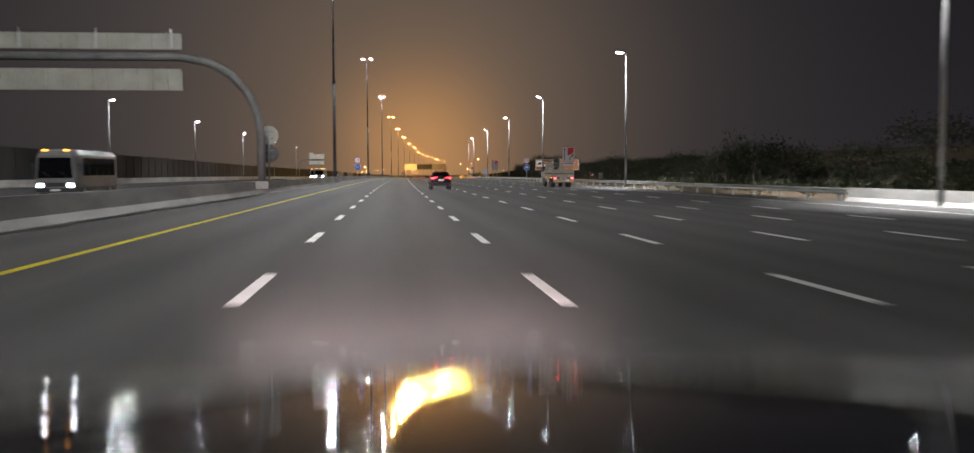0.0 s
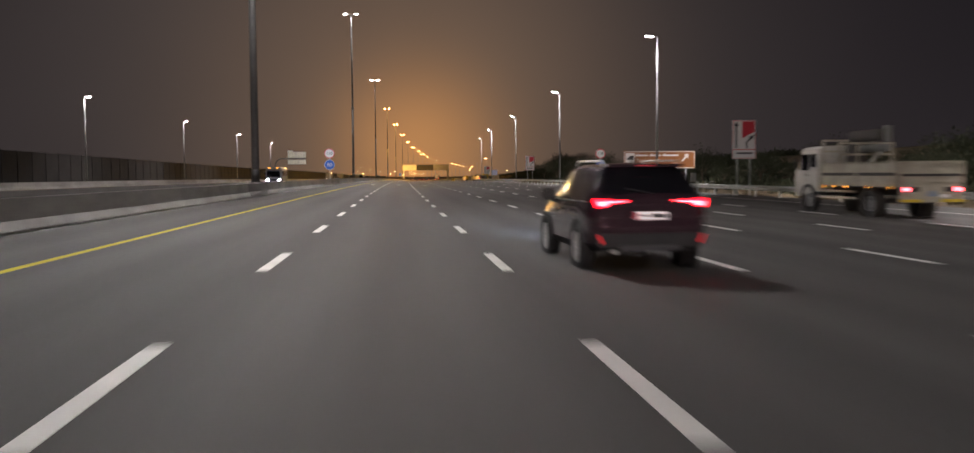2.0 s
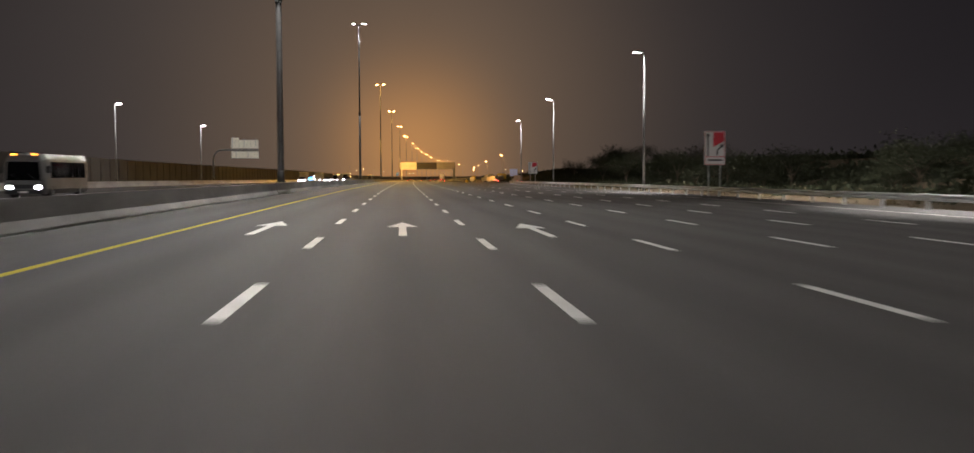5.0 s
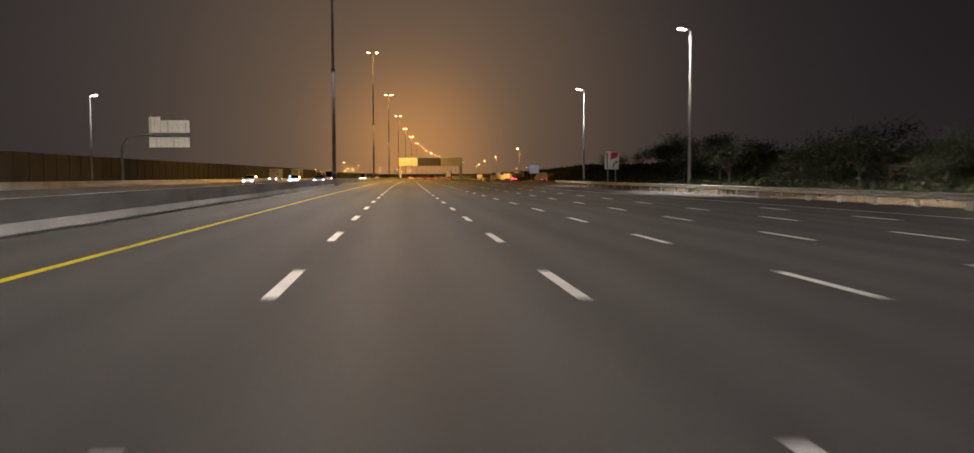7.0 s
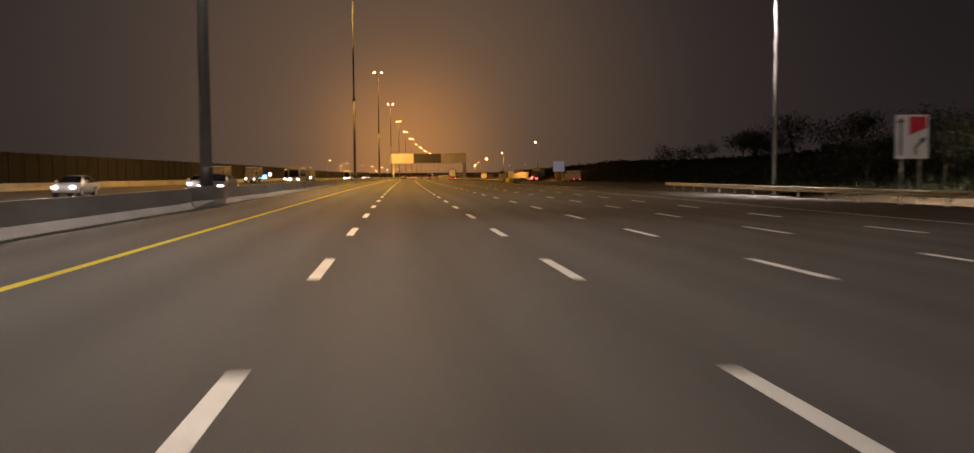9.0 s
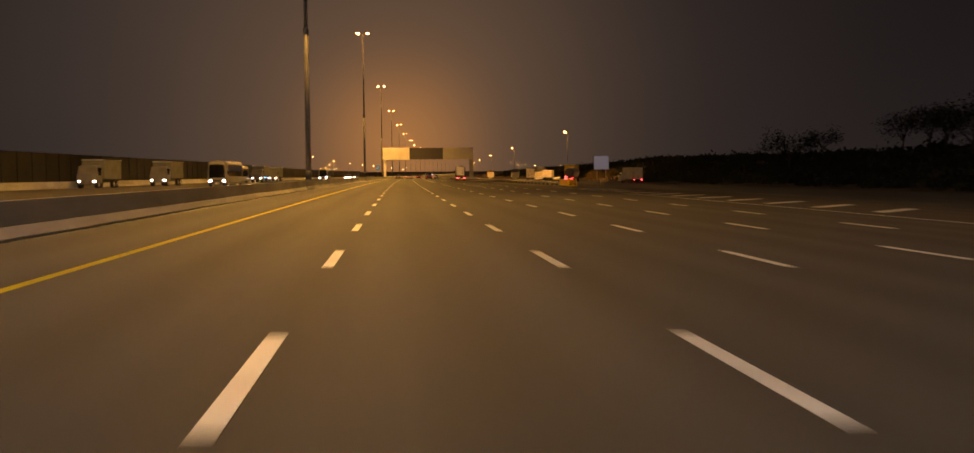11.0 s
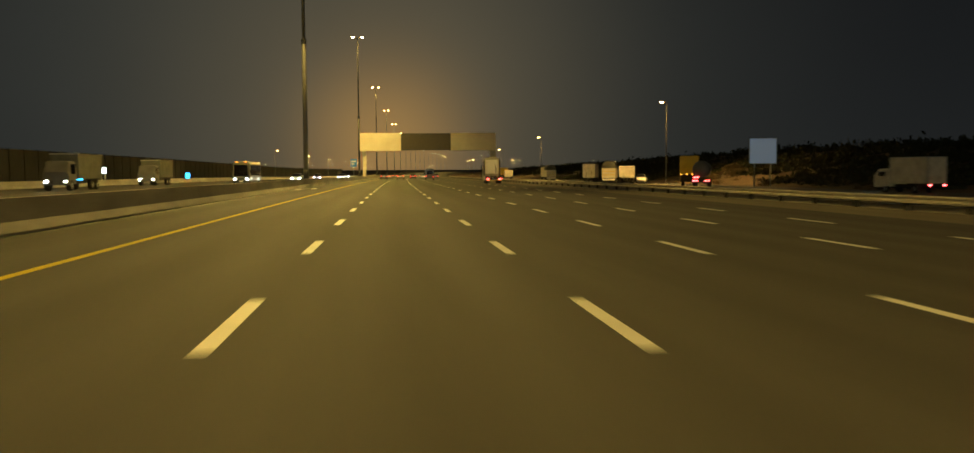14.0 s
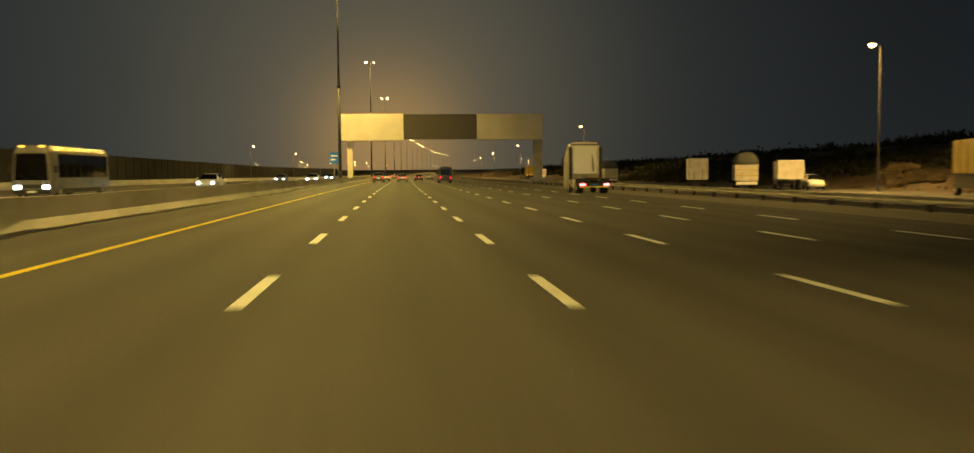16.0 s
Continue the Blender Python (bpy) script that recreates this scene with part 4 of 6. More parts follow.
def suv_sections(l=1.0, h=1.0):
    S = [
        (-0.93, [(0.60, 0.44), (0.76, 0.50), (0.81, 0.80), (0.79, 1.06), (0.74, 1.12), (0.40, 1.14), (0.0, 1.145)]),
        (-0.84, [(0.70, 0.34), (0.87, 0.46), (0.90, 0.80), (0.86, 1.10), (0.77, 1.18), (0.45, 1.20), (0.0, 1.21)]),
        (-0.45, [(0.76, 0.30), (0.905, 0.44), (0.915, 0.80), (0.875, 1.10), (0.67, 1.55), (0.55, 1.615), (0.0, 1.65)]),
        (0.3, [(0.78, 0.28), (0.905, 0.42), (0.915, 0.80), (0.885, 1.07), (0.655, 1.595), (0.55, 1.65), (0.0, 1.685)]),
        (1.15, [(0.78, 0.27), (0.90, 0.42), (0.91, 0.79), (0.885, 1.05), (0.655, 1.595), (0.55, 1.65), (0.0, 1.685)]),
        (1.75, [(0.78, 0.27), (0.90, 0.42), (0.91, 0.78), (0.88, 1.03), (0.63, 1.54), (0.53, 1.60), (0.0, 1.625)]),
        (2.50, [(0.78, 0.28), (0.905, 0.43), (0.905, 0.77), (0.87, 1.01), (0.76, 1.07), (0.48, 1.11), (0.0, 1.13)]),
        (3.15, [(0.76, 0.30), (0.88, 0.44), (0.88, 0.72), (0.80, 0.91), (0.70, 0.97), (0.42, 1.00), (0.0, 1.01)]),
        (3.52, [(0.62, 0.34), (0.74, 0.44), (0.76, 0.66), (0.68, 0.78), (0.55, 0.82), (0.30, 0.83), (0.0, 0.84)]),
    ]
    return [(y * l, [(w, z * h) for w, z in pts]) for y, pts in S]


def sedan_sections():
    return [
        (-1.05, [(0.60, 0.40), (0.76, 0.48), (0.80, 0.70), (0.76, 0.92), (0.66, 0.97), (0.40, 0.985), (0.0, 0.99)]),
        (-0.92, [(0.70, 0.32), (0.86, 0.44), (0.89, 0.70), (0.84, 0.95), (0.74, 1.0), (0.45, 1.02), (0.0, 1.03)]),
        (-0.50, [(0.76, 0.28), (0.89, 0.42), (0.90, 0.72), (0.86, 0.96), (0.78, 1.02), (0.5, 1.05), (0.0, 1.06)]),
        (0.25, [(0.78, 0.25), (0.89, 0.40), (0.90, 0.72), (0.87, 0.95), (0.62, 1.36), (0.52, 1.40), (0.0, 1.43)]),
        (1.1, [(0.78, 0.24), (0.89, 0.40), (0.90, 0.72), (0.87, 0.93), (0.62, 1.38), (0.52, 1.43), (0.0, 1.45)]),
        (1.7, [(0.78, 0.24), (0.89, 0.40), (0.90, 0.70), (0.86, 0.92), (0.60, 1.34), (0.5, 1.38), (0.0, 1.40)]),
        (2.5, [(0.78, 0.25), (0.89, 0.40), (0.89, 0.68), (0.84, 0.88), (0.74, 0.93), (0.46, 0.96), (0.0, 0.97)]),
        (3.2, [(0.76, 0.28), (0.86, 0.42), (0.86, 0.62), (0.78, 0.78), (0.68, 0.83), (0.42, 0.86), (0.0, 0.87)]),
        (3.55, [(0.62, 0.32), (0.72, 0.42), (0.74, 0.56), (0.66, 0.66), (0.54, 0.69), (0.30, 0.70), (0.0, 0.71)]),
    ]


def car(m, paint, label, sections, rear_glass=(1,), lit=True, group="", base=2.64, r=0.34):
    """A passenger car; y = 0 at the rear axle."""
    holder = thing("car", m, label, "car", group)
    sec = sections
    side = lambda i, k: k == 3 and 2 <= i <= 4
    back = lambda i, k: k in (4, 5) and i in rear_glass
    front = lambda i, k: k in (4, 5) and i == 5
    part("body", loft(bmesh.new(), sec, lambda i, k: not (side(i, k) or back(i, k) or front(i, k))), paint, holder, smooth=True)
    for s in (0, 1):
        part("side_window", loft(bmesh.new(), sec, side, (s,)), M_glass, holder)
    part("rear_window", loft(bmesh.new(), sec, back), M_glass, holder)
    part("windscreen", loft(bmesh.new(), sec, front), M_glass, holder)
    for x in (-0.80, 0.80):
        for y in (0.0, base):
            wheel(holder, x, y, r, 0.235)
    yb = sec[0][0]
    for s in (-1, 1):
        part("taillight", boxes((min(s * 0.50, s * 0.82), max(s * 0.50, s * 0.82), yb - 0.01, yb + 0.10, 0.80, 0.90), bevel=0.02), M_tail if lit else M_sign_red, holder)
        part("mirror", boxes((min(s * 0.90, s * 1.06), max(s * 0.90, s * 1.06), 1.98, 2.10, 0.98, 1.12), bevel=0.03), paint, holder)
        part("headlight", boxes((min(s * 0.46, s * 0.72), max(s * 0.46, s * 0.72), sec[-1][0] - 0.12, sec[-1][0] + 0.015, 0.62, 0.74), bevel=0.02), M_sign_white, holder)
    part("number_plate", boxes((-0.26, 0.26, yb - 0.025, yb - 0.005, 0.72, 0.84), bevel=0.004), M_plate_lit, holder)
    part("rear_bumper", boxes((-0.78, 0.78, yb - 0.03, yb + 0.12, 0.36, 0.56), bevel=0.04), M_plastic, holder)
    return holder


def beam(name, m, power, colour, wide=62.0):
    """The dipped beam of a car's headlights, looking along the pose's -z."""
    d = bpy.data.lights.new(name, "SPOT")
    d.energy, d.color, d.spot_size, d.spot_blend, d.shadow_soft_size = power, colour, radians(wide), 0.9, 0.25
    ob = new(name, d)
    ob.matrix_world = m
    ob.matrix_basis = m
    return ob


def suv():
    """The dark compact SUV with its lights on."""
    holder = thing("suv", at(3.93, 82.6, fall(3.93) - 0.005, 1.2), "dark compact SUV with glowing red tail lights, on the asphalt", "car")
    sec = suv_sections()
    side = lambda i, k: k == 3 and 2 <= i <= 4
    back = lambda i, k: k in (4, 5) and i == 1
    front = lambda i, k: k in (4, 5) and i == 5
    clad = lambda i, k: k == 0
    part("body", loft(bmesh.new(), sec, lambda i, k: not (side(i, k) or back(i, k) or front(i, k) or clad(i, k))), M_suv, holder, smooth=True)
    for s in (0, 1):
        part("side_window", loft(bmesh.new(), sec, side, (s,)), M_glass, holder)
    part("rear_window", loft(bmesh.new(), sec, back), M_glass, holder)
    part("windscreen", loft(bmesh.new(), sec, front), M_glass, holder)
    part("lower_cladding", loft(bmesh.new(), sec, lambda i, k: k == 0), M_plastic, holder)
    # rear end
    bumper = part("rear_bumper", boxes((-0.84, 0.84, -0.985, -0.80, 0.40, 0.66), bevel=0.05), M_plastic, holder)
    part("skid_plate", boxes((-0.48, 0.48, -1.0, -0.84, 0.34, 0.43), bevel=0.03), M_car_grey, bumper, "grey skid plate")
    for s in (-1, 1):
        bm = bmesh.new()
        plate(bm, [(s * a, b) for a, b in ((0.735, 0.47), (0.765, 0.455), (0.825, 0.585), (0.80, 0.60))], -0.998, 0.03)
        part("reflector", bm, M_reflector_glow, bumper, "red vertical reflector")
        bm = bmesh.new()
        plate(bm, [(s * a, b) for a, b in ((0.34, 1.105), (0.34, 1.075), (0.63, 1.055), (0.68, 1.01), (0.83, 1.00), (0.87, 1.10), (0.85, 1.13))], -0.965, 0.10)
        t = part("taillight", bm, M_tail, holder, "wide red bracket-shaped tail light")
        bm = bmesh.new()
        plate(bm, [(s * a, b) for a, b in ((0.38, 1.095), (0.38, 1.082), (0.65, 1.066), (0.70, 1.025), (0.80, 1.02), (0.82, 1.085))], -0.972, 0.006)
        part("light_core", bm, M_tail_core, t, "bright inner light bar")
        m = part("mirror", boxes((min(s * 0.90, s * 1.10), max(s * 0.90, s * 1.10), 1.88, 2.08, 1.04, 1.25), bevel=0.035), M_plastic, holder)
        part("mirror_stalk", boxes((min(s * 0.76, s * 0.95), max(s * 0.76, s * 0.95), 1.93, 2.07, 1.00, 1.10)), M_plastic, m)
        bm = bmesh.new()
        tube(bm, [(s * 0.60, -0.42, 1.625), (s * 0.60, -0.30, 1.70), (s * 0.60, 1.3, 1.715), (s * 0.58, 1.5, 1.64)], 0.018, 8)
        part("roof_rail", bm, M_alloy, holder, "pale metal roof rail", smooth=True)
        part("headlight", boxes((min(s * 0.50, s * 0.80), max(s * 0.50, s * 0.80), 3.25, 3.46, 0.70, 0.80), bevel=0.03), M_head, holder)
        for y in (0.0, 2.64):
            wheel(holder, s * 0.825, y, 0.35, 0.235, M_alloy, 10)
            bm = bmesh.new()
            disc(bm, (s * 0.915, y, 0.36), "x", 0.365, 0.445, 0.05, 32)
            part("wheel_arch", bm, M_plastic, holder, "black plastic arch trim")
        part("window_line", boxes((min(s * 0.882, s * 0.896), max(s * 0.882, s * 0.896), -0.42, 1.75, 1.07, 1.085)), M_alloy, holder, "thin chrome strip")
        for y in (0.42, 1.22):
            part("door_handle", boxes((min(s * 0.90, s * 0.935), max(s * 0.90, s * 0.935), y - 0.12, y + 0.10, 0.90, 0.935), bevel=0.012), M_suv, holder)
    gate = part("tailgate_trim", boxes((-0.40, 0.40, -0.962, -0.90, 0.96, 0.985), bevel=0.012), M_plastic, holder)
    # tailgate with a shoulder, a hollow and a lower lip
    bm = bmesh.new()
    grid = []
    for z, y in ((0.57, -0.934), (0.62, -0.942), (0.70, -0.948), (0.75, -0.941), (0.84, -0.936), (0.95, -0.937), (0.985, -0.946), (1.04, -0.949), (1.10, -0.945), (1.145, -0.935)):
        half = 0.80 - 0.10 * max(0.0, z - 1.0) - 0.08 * max(0.0, 0.7 - z)
        grid.append([bm.verts.new((half * u / 8, y + 0.016 * abs(u / 8) ** 4, z)) for u in range(-8, 9)])
    for p, q in zip(grid, grid[1:]):
        for k in range(16):
            bm.faces.new((p[k], p[k + 1], q[k + 1], q[k]))
    bmesh.ops.recalc_face_normals(bm, faces=bm.faces)
    bmesh.ops.solidify(bm, geom=bm.faces[:], thickness=-0.02)
    part("tailgate", bm, M_suv, holder, smooth=True)
    bm = bmesh.new()
    plate(bm, ((-0.47, 0.94), (0.47, 0.94), (0.38, 0.76), (-0.38, 0.76)), -0.945, 0.03)
    part("plate_recess", bm, M_glass, holder, "dark recess round the plate")
    part("tailgate_strip", boxes((-0.34, 0.34, -0.958, -0.92, 0.742, 0.756), bevel=0.004), M_alloy, holder, "thin chrome strip")
    part("tailgate_crease", boxes((-0.76, 0.76, -0.950, -0.86, 0.985, 1.000), bevel=0.006), M_suv, holder)
    pl = part("number_plate", boxes((-0.26, 0.26, -0.965, -0.905, 0.81, 0.93), bevel=0.005), M_plate_lit, holder, "white plate with a red band")
    part("plate_band", boxes((-0.26, -0.20, -0.970, -0.964, 0.815, 0.925)), M_sign_red, pl)
    part("plate_bar", boxes((0.0, 0.23, -0.970, -0.964, 0.84, 0.90)), M_black, pl)
    part("plate_bar", boxes((-0.16, -0.05, -0.970, -0.964, 0.855, 0.89)), M_car_grey, pl)
    bm = bmesh.new()
    disc(bm, (0, -0.955, 1.06), "y", 0.035, 0.055, 0.012, 20)
    part("badge", bm, M_alloy, holder)
    part("spoiler", boxes((-0.60, 0.60, -0.64, -0.36, 1.605, 1.65), bevel=0.02), M_suv, holder)
    part("brake_lamp", boxes((-0.14, 0.14, -0.655, -0.638, 1.615, 1.635)), M_sign_red, holder)
    bm = bmesh.new()
    plate(bm, ((-0.02, 1.66), (0.02, 1.66), (0.006, 1.76), (-0.006, 1.76)), -0.10, 0.16)
    part("roof_fin", bm, M_plastic, holder)
    bm = bmesh.new()
    tube(bm, [(0.05, -0.86, 1.20), (-0.34, -0.80, 1.28)], 0.010, 6)
    part("rear_wiper", bm, M_plastic, holder)
    bm = bmesh.new()
    tube(bm, [(-0.55, -0.99, 0.33), (-0.55, -0.70, 0.33)], 0.035, 10)
    part("exhaust", bm, M_alloy, holder, smooth=True)
    beam("headlight_beam", at(3.93, 86.3, 0.66) @ pose(0, 0, 0, 83.0, 0, 0), 6500.0, (0.60, 0.80, 1.0), 44.0)
    return holder


suv()


def lights_row(holder, xs, y, z0, z1, material, name="taillight", w=0.09):
    for x in xs:
        part(name, boxes((x - w, x + w, y - 0.02, y + 0.03, z0, z1), bevel=0.01), material, holder)


def crane_truck():
    """A cream flatbed lorry with drop sides and a folded loading crane behind the cab."""
    holder = thing("crane_truck", at(17.8, 99.0, fall(17.8)) @ Matrix.Diagonal((0.95, 1.14, 1.105, 1)), "cream flatbed lorry with a folded loading crane, on the road", "truck")
    part("chassis", boxes((-0.45, -0.30, -1.7, 6.2, 0.70, 0.95), (0.30, 0.45, -1.7, 6.2, 0.70, 0.95), (-1.0, 1.0, -0.2, 0.2, 0.45, 0.60), bevel=0.01), M_steel_dark, holder)
    for x in (-0.88, 0.88):
        wheel(holder, x, 0.0, 0.43, 0.44, M_steel, 6, 0.55)
        wheel(holder, x, 4.3, 0.43, 0.26, M_steel, 6, 0.55)
    cab = part("cab", loft(bmesh.new(), [
        (3.55, [(1.02, 0.75), (1.06, 1.2), (1.05, 1.7), (0.98, 2.28), (0.80, 2.38), (0.0, 2.40)]),
        (5.0, [(1.04, 0.60), (1.08, 1.2), (1.06, 1.65), (0.97, 2.26), (0.80, 2.36), (0.0, 2.38)]),
        (5.35, [(1.02, 0.55), (1.06, 1.1), (1.04, 1.5), (0.90, 1.62), (0.7, 1.64), (0.0, 1.65)]),
    ]), M_cab, holder)
    for s in (-1, 1):
        part("door_window", boxes((min(s * 1.03, s * 1.065), max(s * 1.03, s * 1.065), 4.28, 4.92, 1.50, 2.1), bevel=0.01), M_glass, cab)
        part("quarter_window", boxes((min(s * 1.03, s * 1.065), max(s * 1.03, s * 1.065), 3.75, 4.12, 1.62, 2.1), bevel=0.01), M_glass, cab)
        part("door_handle", boxes((min(s * 1.07, s * 1.10), max(s * 1.07, s * 1.10), 4.30, 4.44, 1.32, 1.36), bevel=0.006), M_plastic, cab)
        part("step", boxes((min(s * 0.90, s * 1.10), max(s * 0.90, s * 1.10), 3.62, 3.86, 0.40, 0.66), bevel=0.01), M_steel_dark, holder)
        bm = bmesh.new()
        disc(bm, (s * 1.045, 4.3, 0.46), "x", 0.455, 0.56, 0.10, 28)
        part("wheel_arch", bm, M_plastic, cab)
        bm = bmesh.new()
        disc(bm, (s * 1.02, 0.0, 0.46), "x", 0.47, 0.53, 0.30, 28)
        part("mudguard", bm, M_steel_dark, holder)
        part("cab_mirror", boxes((min(s * 1.14, s * 1.26), max(s * 1.14, s * 1.26), 5.0, 5.08, 1.55, 1.95), bevel=0.02), M_plastic, cab)
    bed = part("load_bed", boxes((-1.2, 1.2, -1.75, 3.05, 0.98, 1.12), bevel=0.015), M_dim_cream, holder)
    # drop sides with a dark recess, hinges and a pierced top rail
    for s in (-1, 1):
        for y0, y1 in ((-1.72, 0.62), (0.68, 3.02)):
            x0, x1 = (min(s * 1.16, s * 1.22), max(s * 1.16, s * 1.22))
            pan = part("drop_side", boxes((x0, x1, y0, y1, 1.12, 1.66), bevel=0.012), M_dim_cream, bed)
            xd0, xd1 = (min(s * 1.222, s * 1.232), max(s * 1.222, s * 1.232))
            part("dark_band", boxes((xd0, xd1, y0 + 0.05, y1 - 0.05, 1.32, 1.42)), M_steel_dark, bed)
            part("top_rail", boxes((min(s * 1.15, s * 1.24), max(s * 1.15, s * 1.24), y0, y1, 1.66, 1.71), bevel=0.008), M_dim_cream, bed)
            for i in range(8):
                y = y0 + 0.18 + i * (y1 - y0 - 0.3) / 7
                part("rail_loop", boxes((x0, x1, y - 0.05, y + 0.05, 1.71, 1.78), bevel=0.01), M_dim_cream, bed)
        for y in (-1.35, -0.1, 1.35, 2.1, 2.85):
            part("side_lamp", boxes((min(s * 1.20, s * 1.225), max(s * 1.20, s * 1.225), y - 0.035, y + 0.035, 0.935, 0.97)), M_amber, holder)
        for z in (0.55, 0.76):
            part("side_guard", boxes((min(s * 1.10, s * 1.14), max(s * 1.10, s * 1.14), 0.75, 3.4, z, z + 0.07), bevel=0.01), M_dim_cream, holder)
    # tail gate
    gate = part("tail_gate", boxes((-1.2, 1.2, -1.80, -1.75, 1.12, 1.70), bevel=0.012), M_dim_cream, bed)
    part("gate_rail", boxes((-1.2, 1.2, -1.83, -1.74, 1.70, 1.76), bevel=0.01), M_dim_cream, bed)
    part("gate_band", boxes((-1.12, 1.12, -1.812, -1.80, 1.30, 1.38)), M_steel_dark, bed)
    board = part("tail_board", boxes((-1.18, 1.18, -1.84, -1.78, 0.52, 1.04), bevel=0.012), M_dim_cream, holder)
    bm = bmesh.new()
    plate(bm, ((-0.20, 0.70), (0.18, 0.70), (0.20, 0.80), (0.04, 0.88), (-0.14, 0.84)), -1.85)
    part("emblem", bm, M_faded_blue, board, "blue-green emblem shape")
    for s in (-1, 1):
        part("reflector_strip", boxes((min(s * 0.36, s * 1.16), max(s * 0.36, s * 1.16), -1.852, -1.842, 0.53, 0.61)), M_truck_yellow, board, "dusty yellow strip")
        part("lamp_bay", boxes((min(s * 0.45, s * 1.10), max(s * 0.45, s * 1.10), -1.850, -1.840, 0.84, 0.98)), M_steel_dark, board)
        part("taillight", boxes((min(s * 0.84, s * 1.06), max(s * 0.84, s * 1.06), -1.866, -1.850, 0.86, 0.96), bevel=0.006), M_tail_core, board)
    part("plate_bar", boxes((0.34, 0.62, -1.852, -1.842, 0.66, 0.76)), M_sign_white, board)
    # headboard frames
    for y, top in ((3.10, 2.55), (1.95, 2.42)):
        for x in (-1.1, -0.35, 0.35, 1.1):
            part("frame_post", boxes((x - 0.035, x + 0.035, y - 0.035, y + 0.035, 1.12, top), bevel=0.008), M_dim_cream, holder)
        for z in (top, top - 0.38):
            part("frame_rail", boxes((-1.14, 1.14, y - 0.03, y + 0.03, z - 0.035, z + 0.035), bevel=0.008), M_dim_cream, holder)
    crane = part("crane_column", boxes((-0.28, 0.28, 2.25, 2.85, 1.0, 2.5), bevel=0.05), M_steel_dark, holder)
    part("boom", boxes((-0.16, 0.16, 0.85, 2.95, 2.48, 2.86), bevel=0.06), M_steel_dark, crane)
    part("inner_boom", boxes((-0.11, 0.11, 0.55, 2.3, 2.12, 2.36), bevel=0.04), M_pole, crane)
    bm = bmesh.new()
    tube(bm, [(0, 0.62, 2.4), (0, 0.62, 2.95)], [0.12, 0.15], 10)
    part("boom_head", bm, M_pole, crane)
    bm = bmesh.new()
    tube(bm, [(0.22, 1.0, 2.30), (0.22, 2.3, 1.65)], 0.05, 8)
    part("ram", bm, M_alloy, crane)
    return holder


crane_truck()


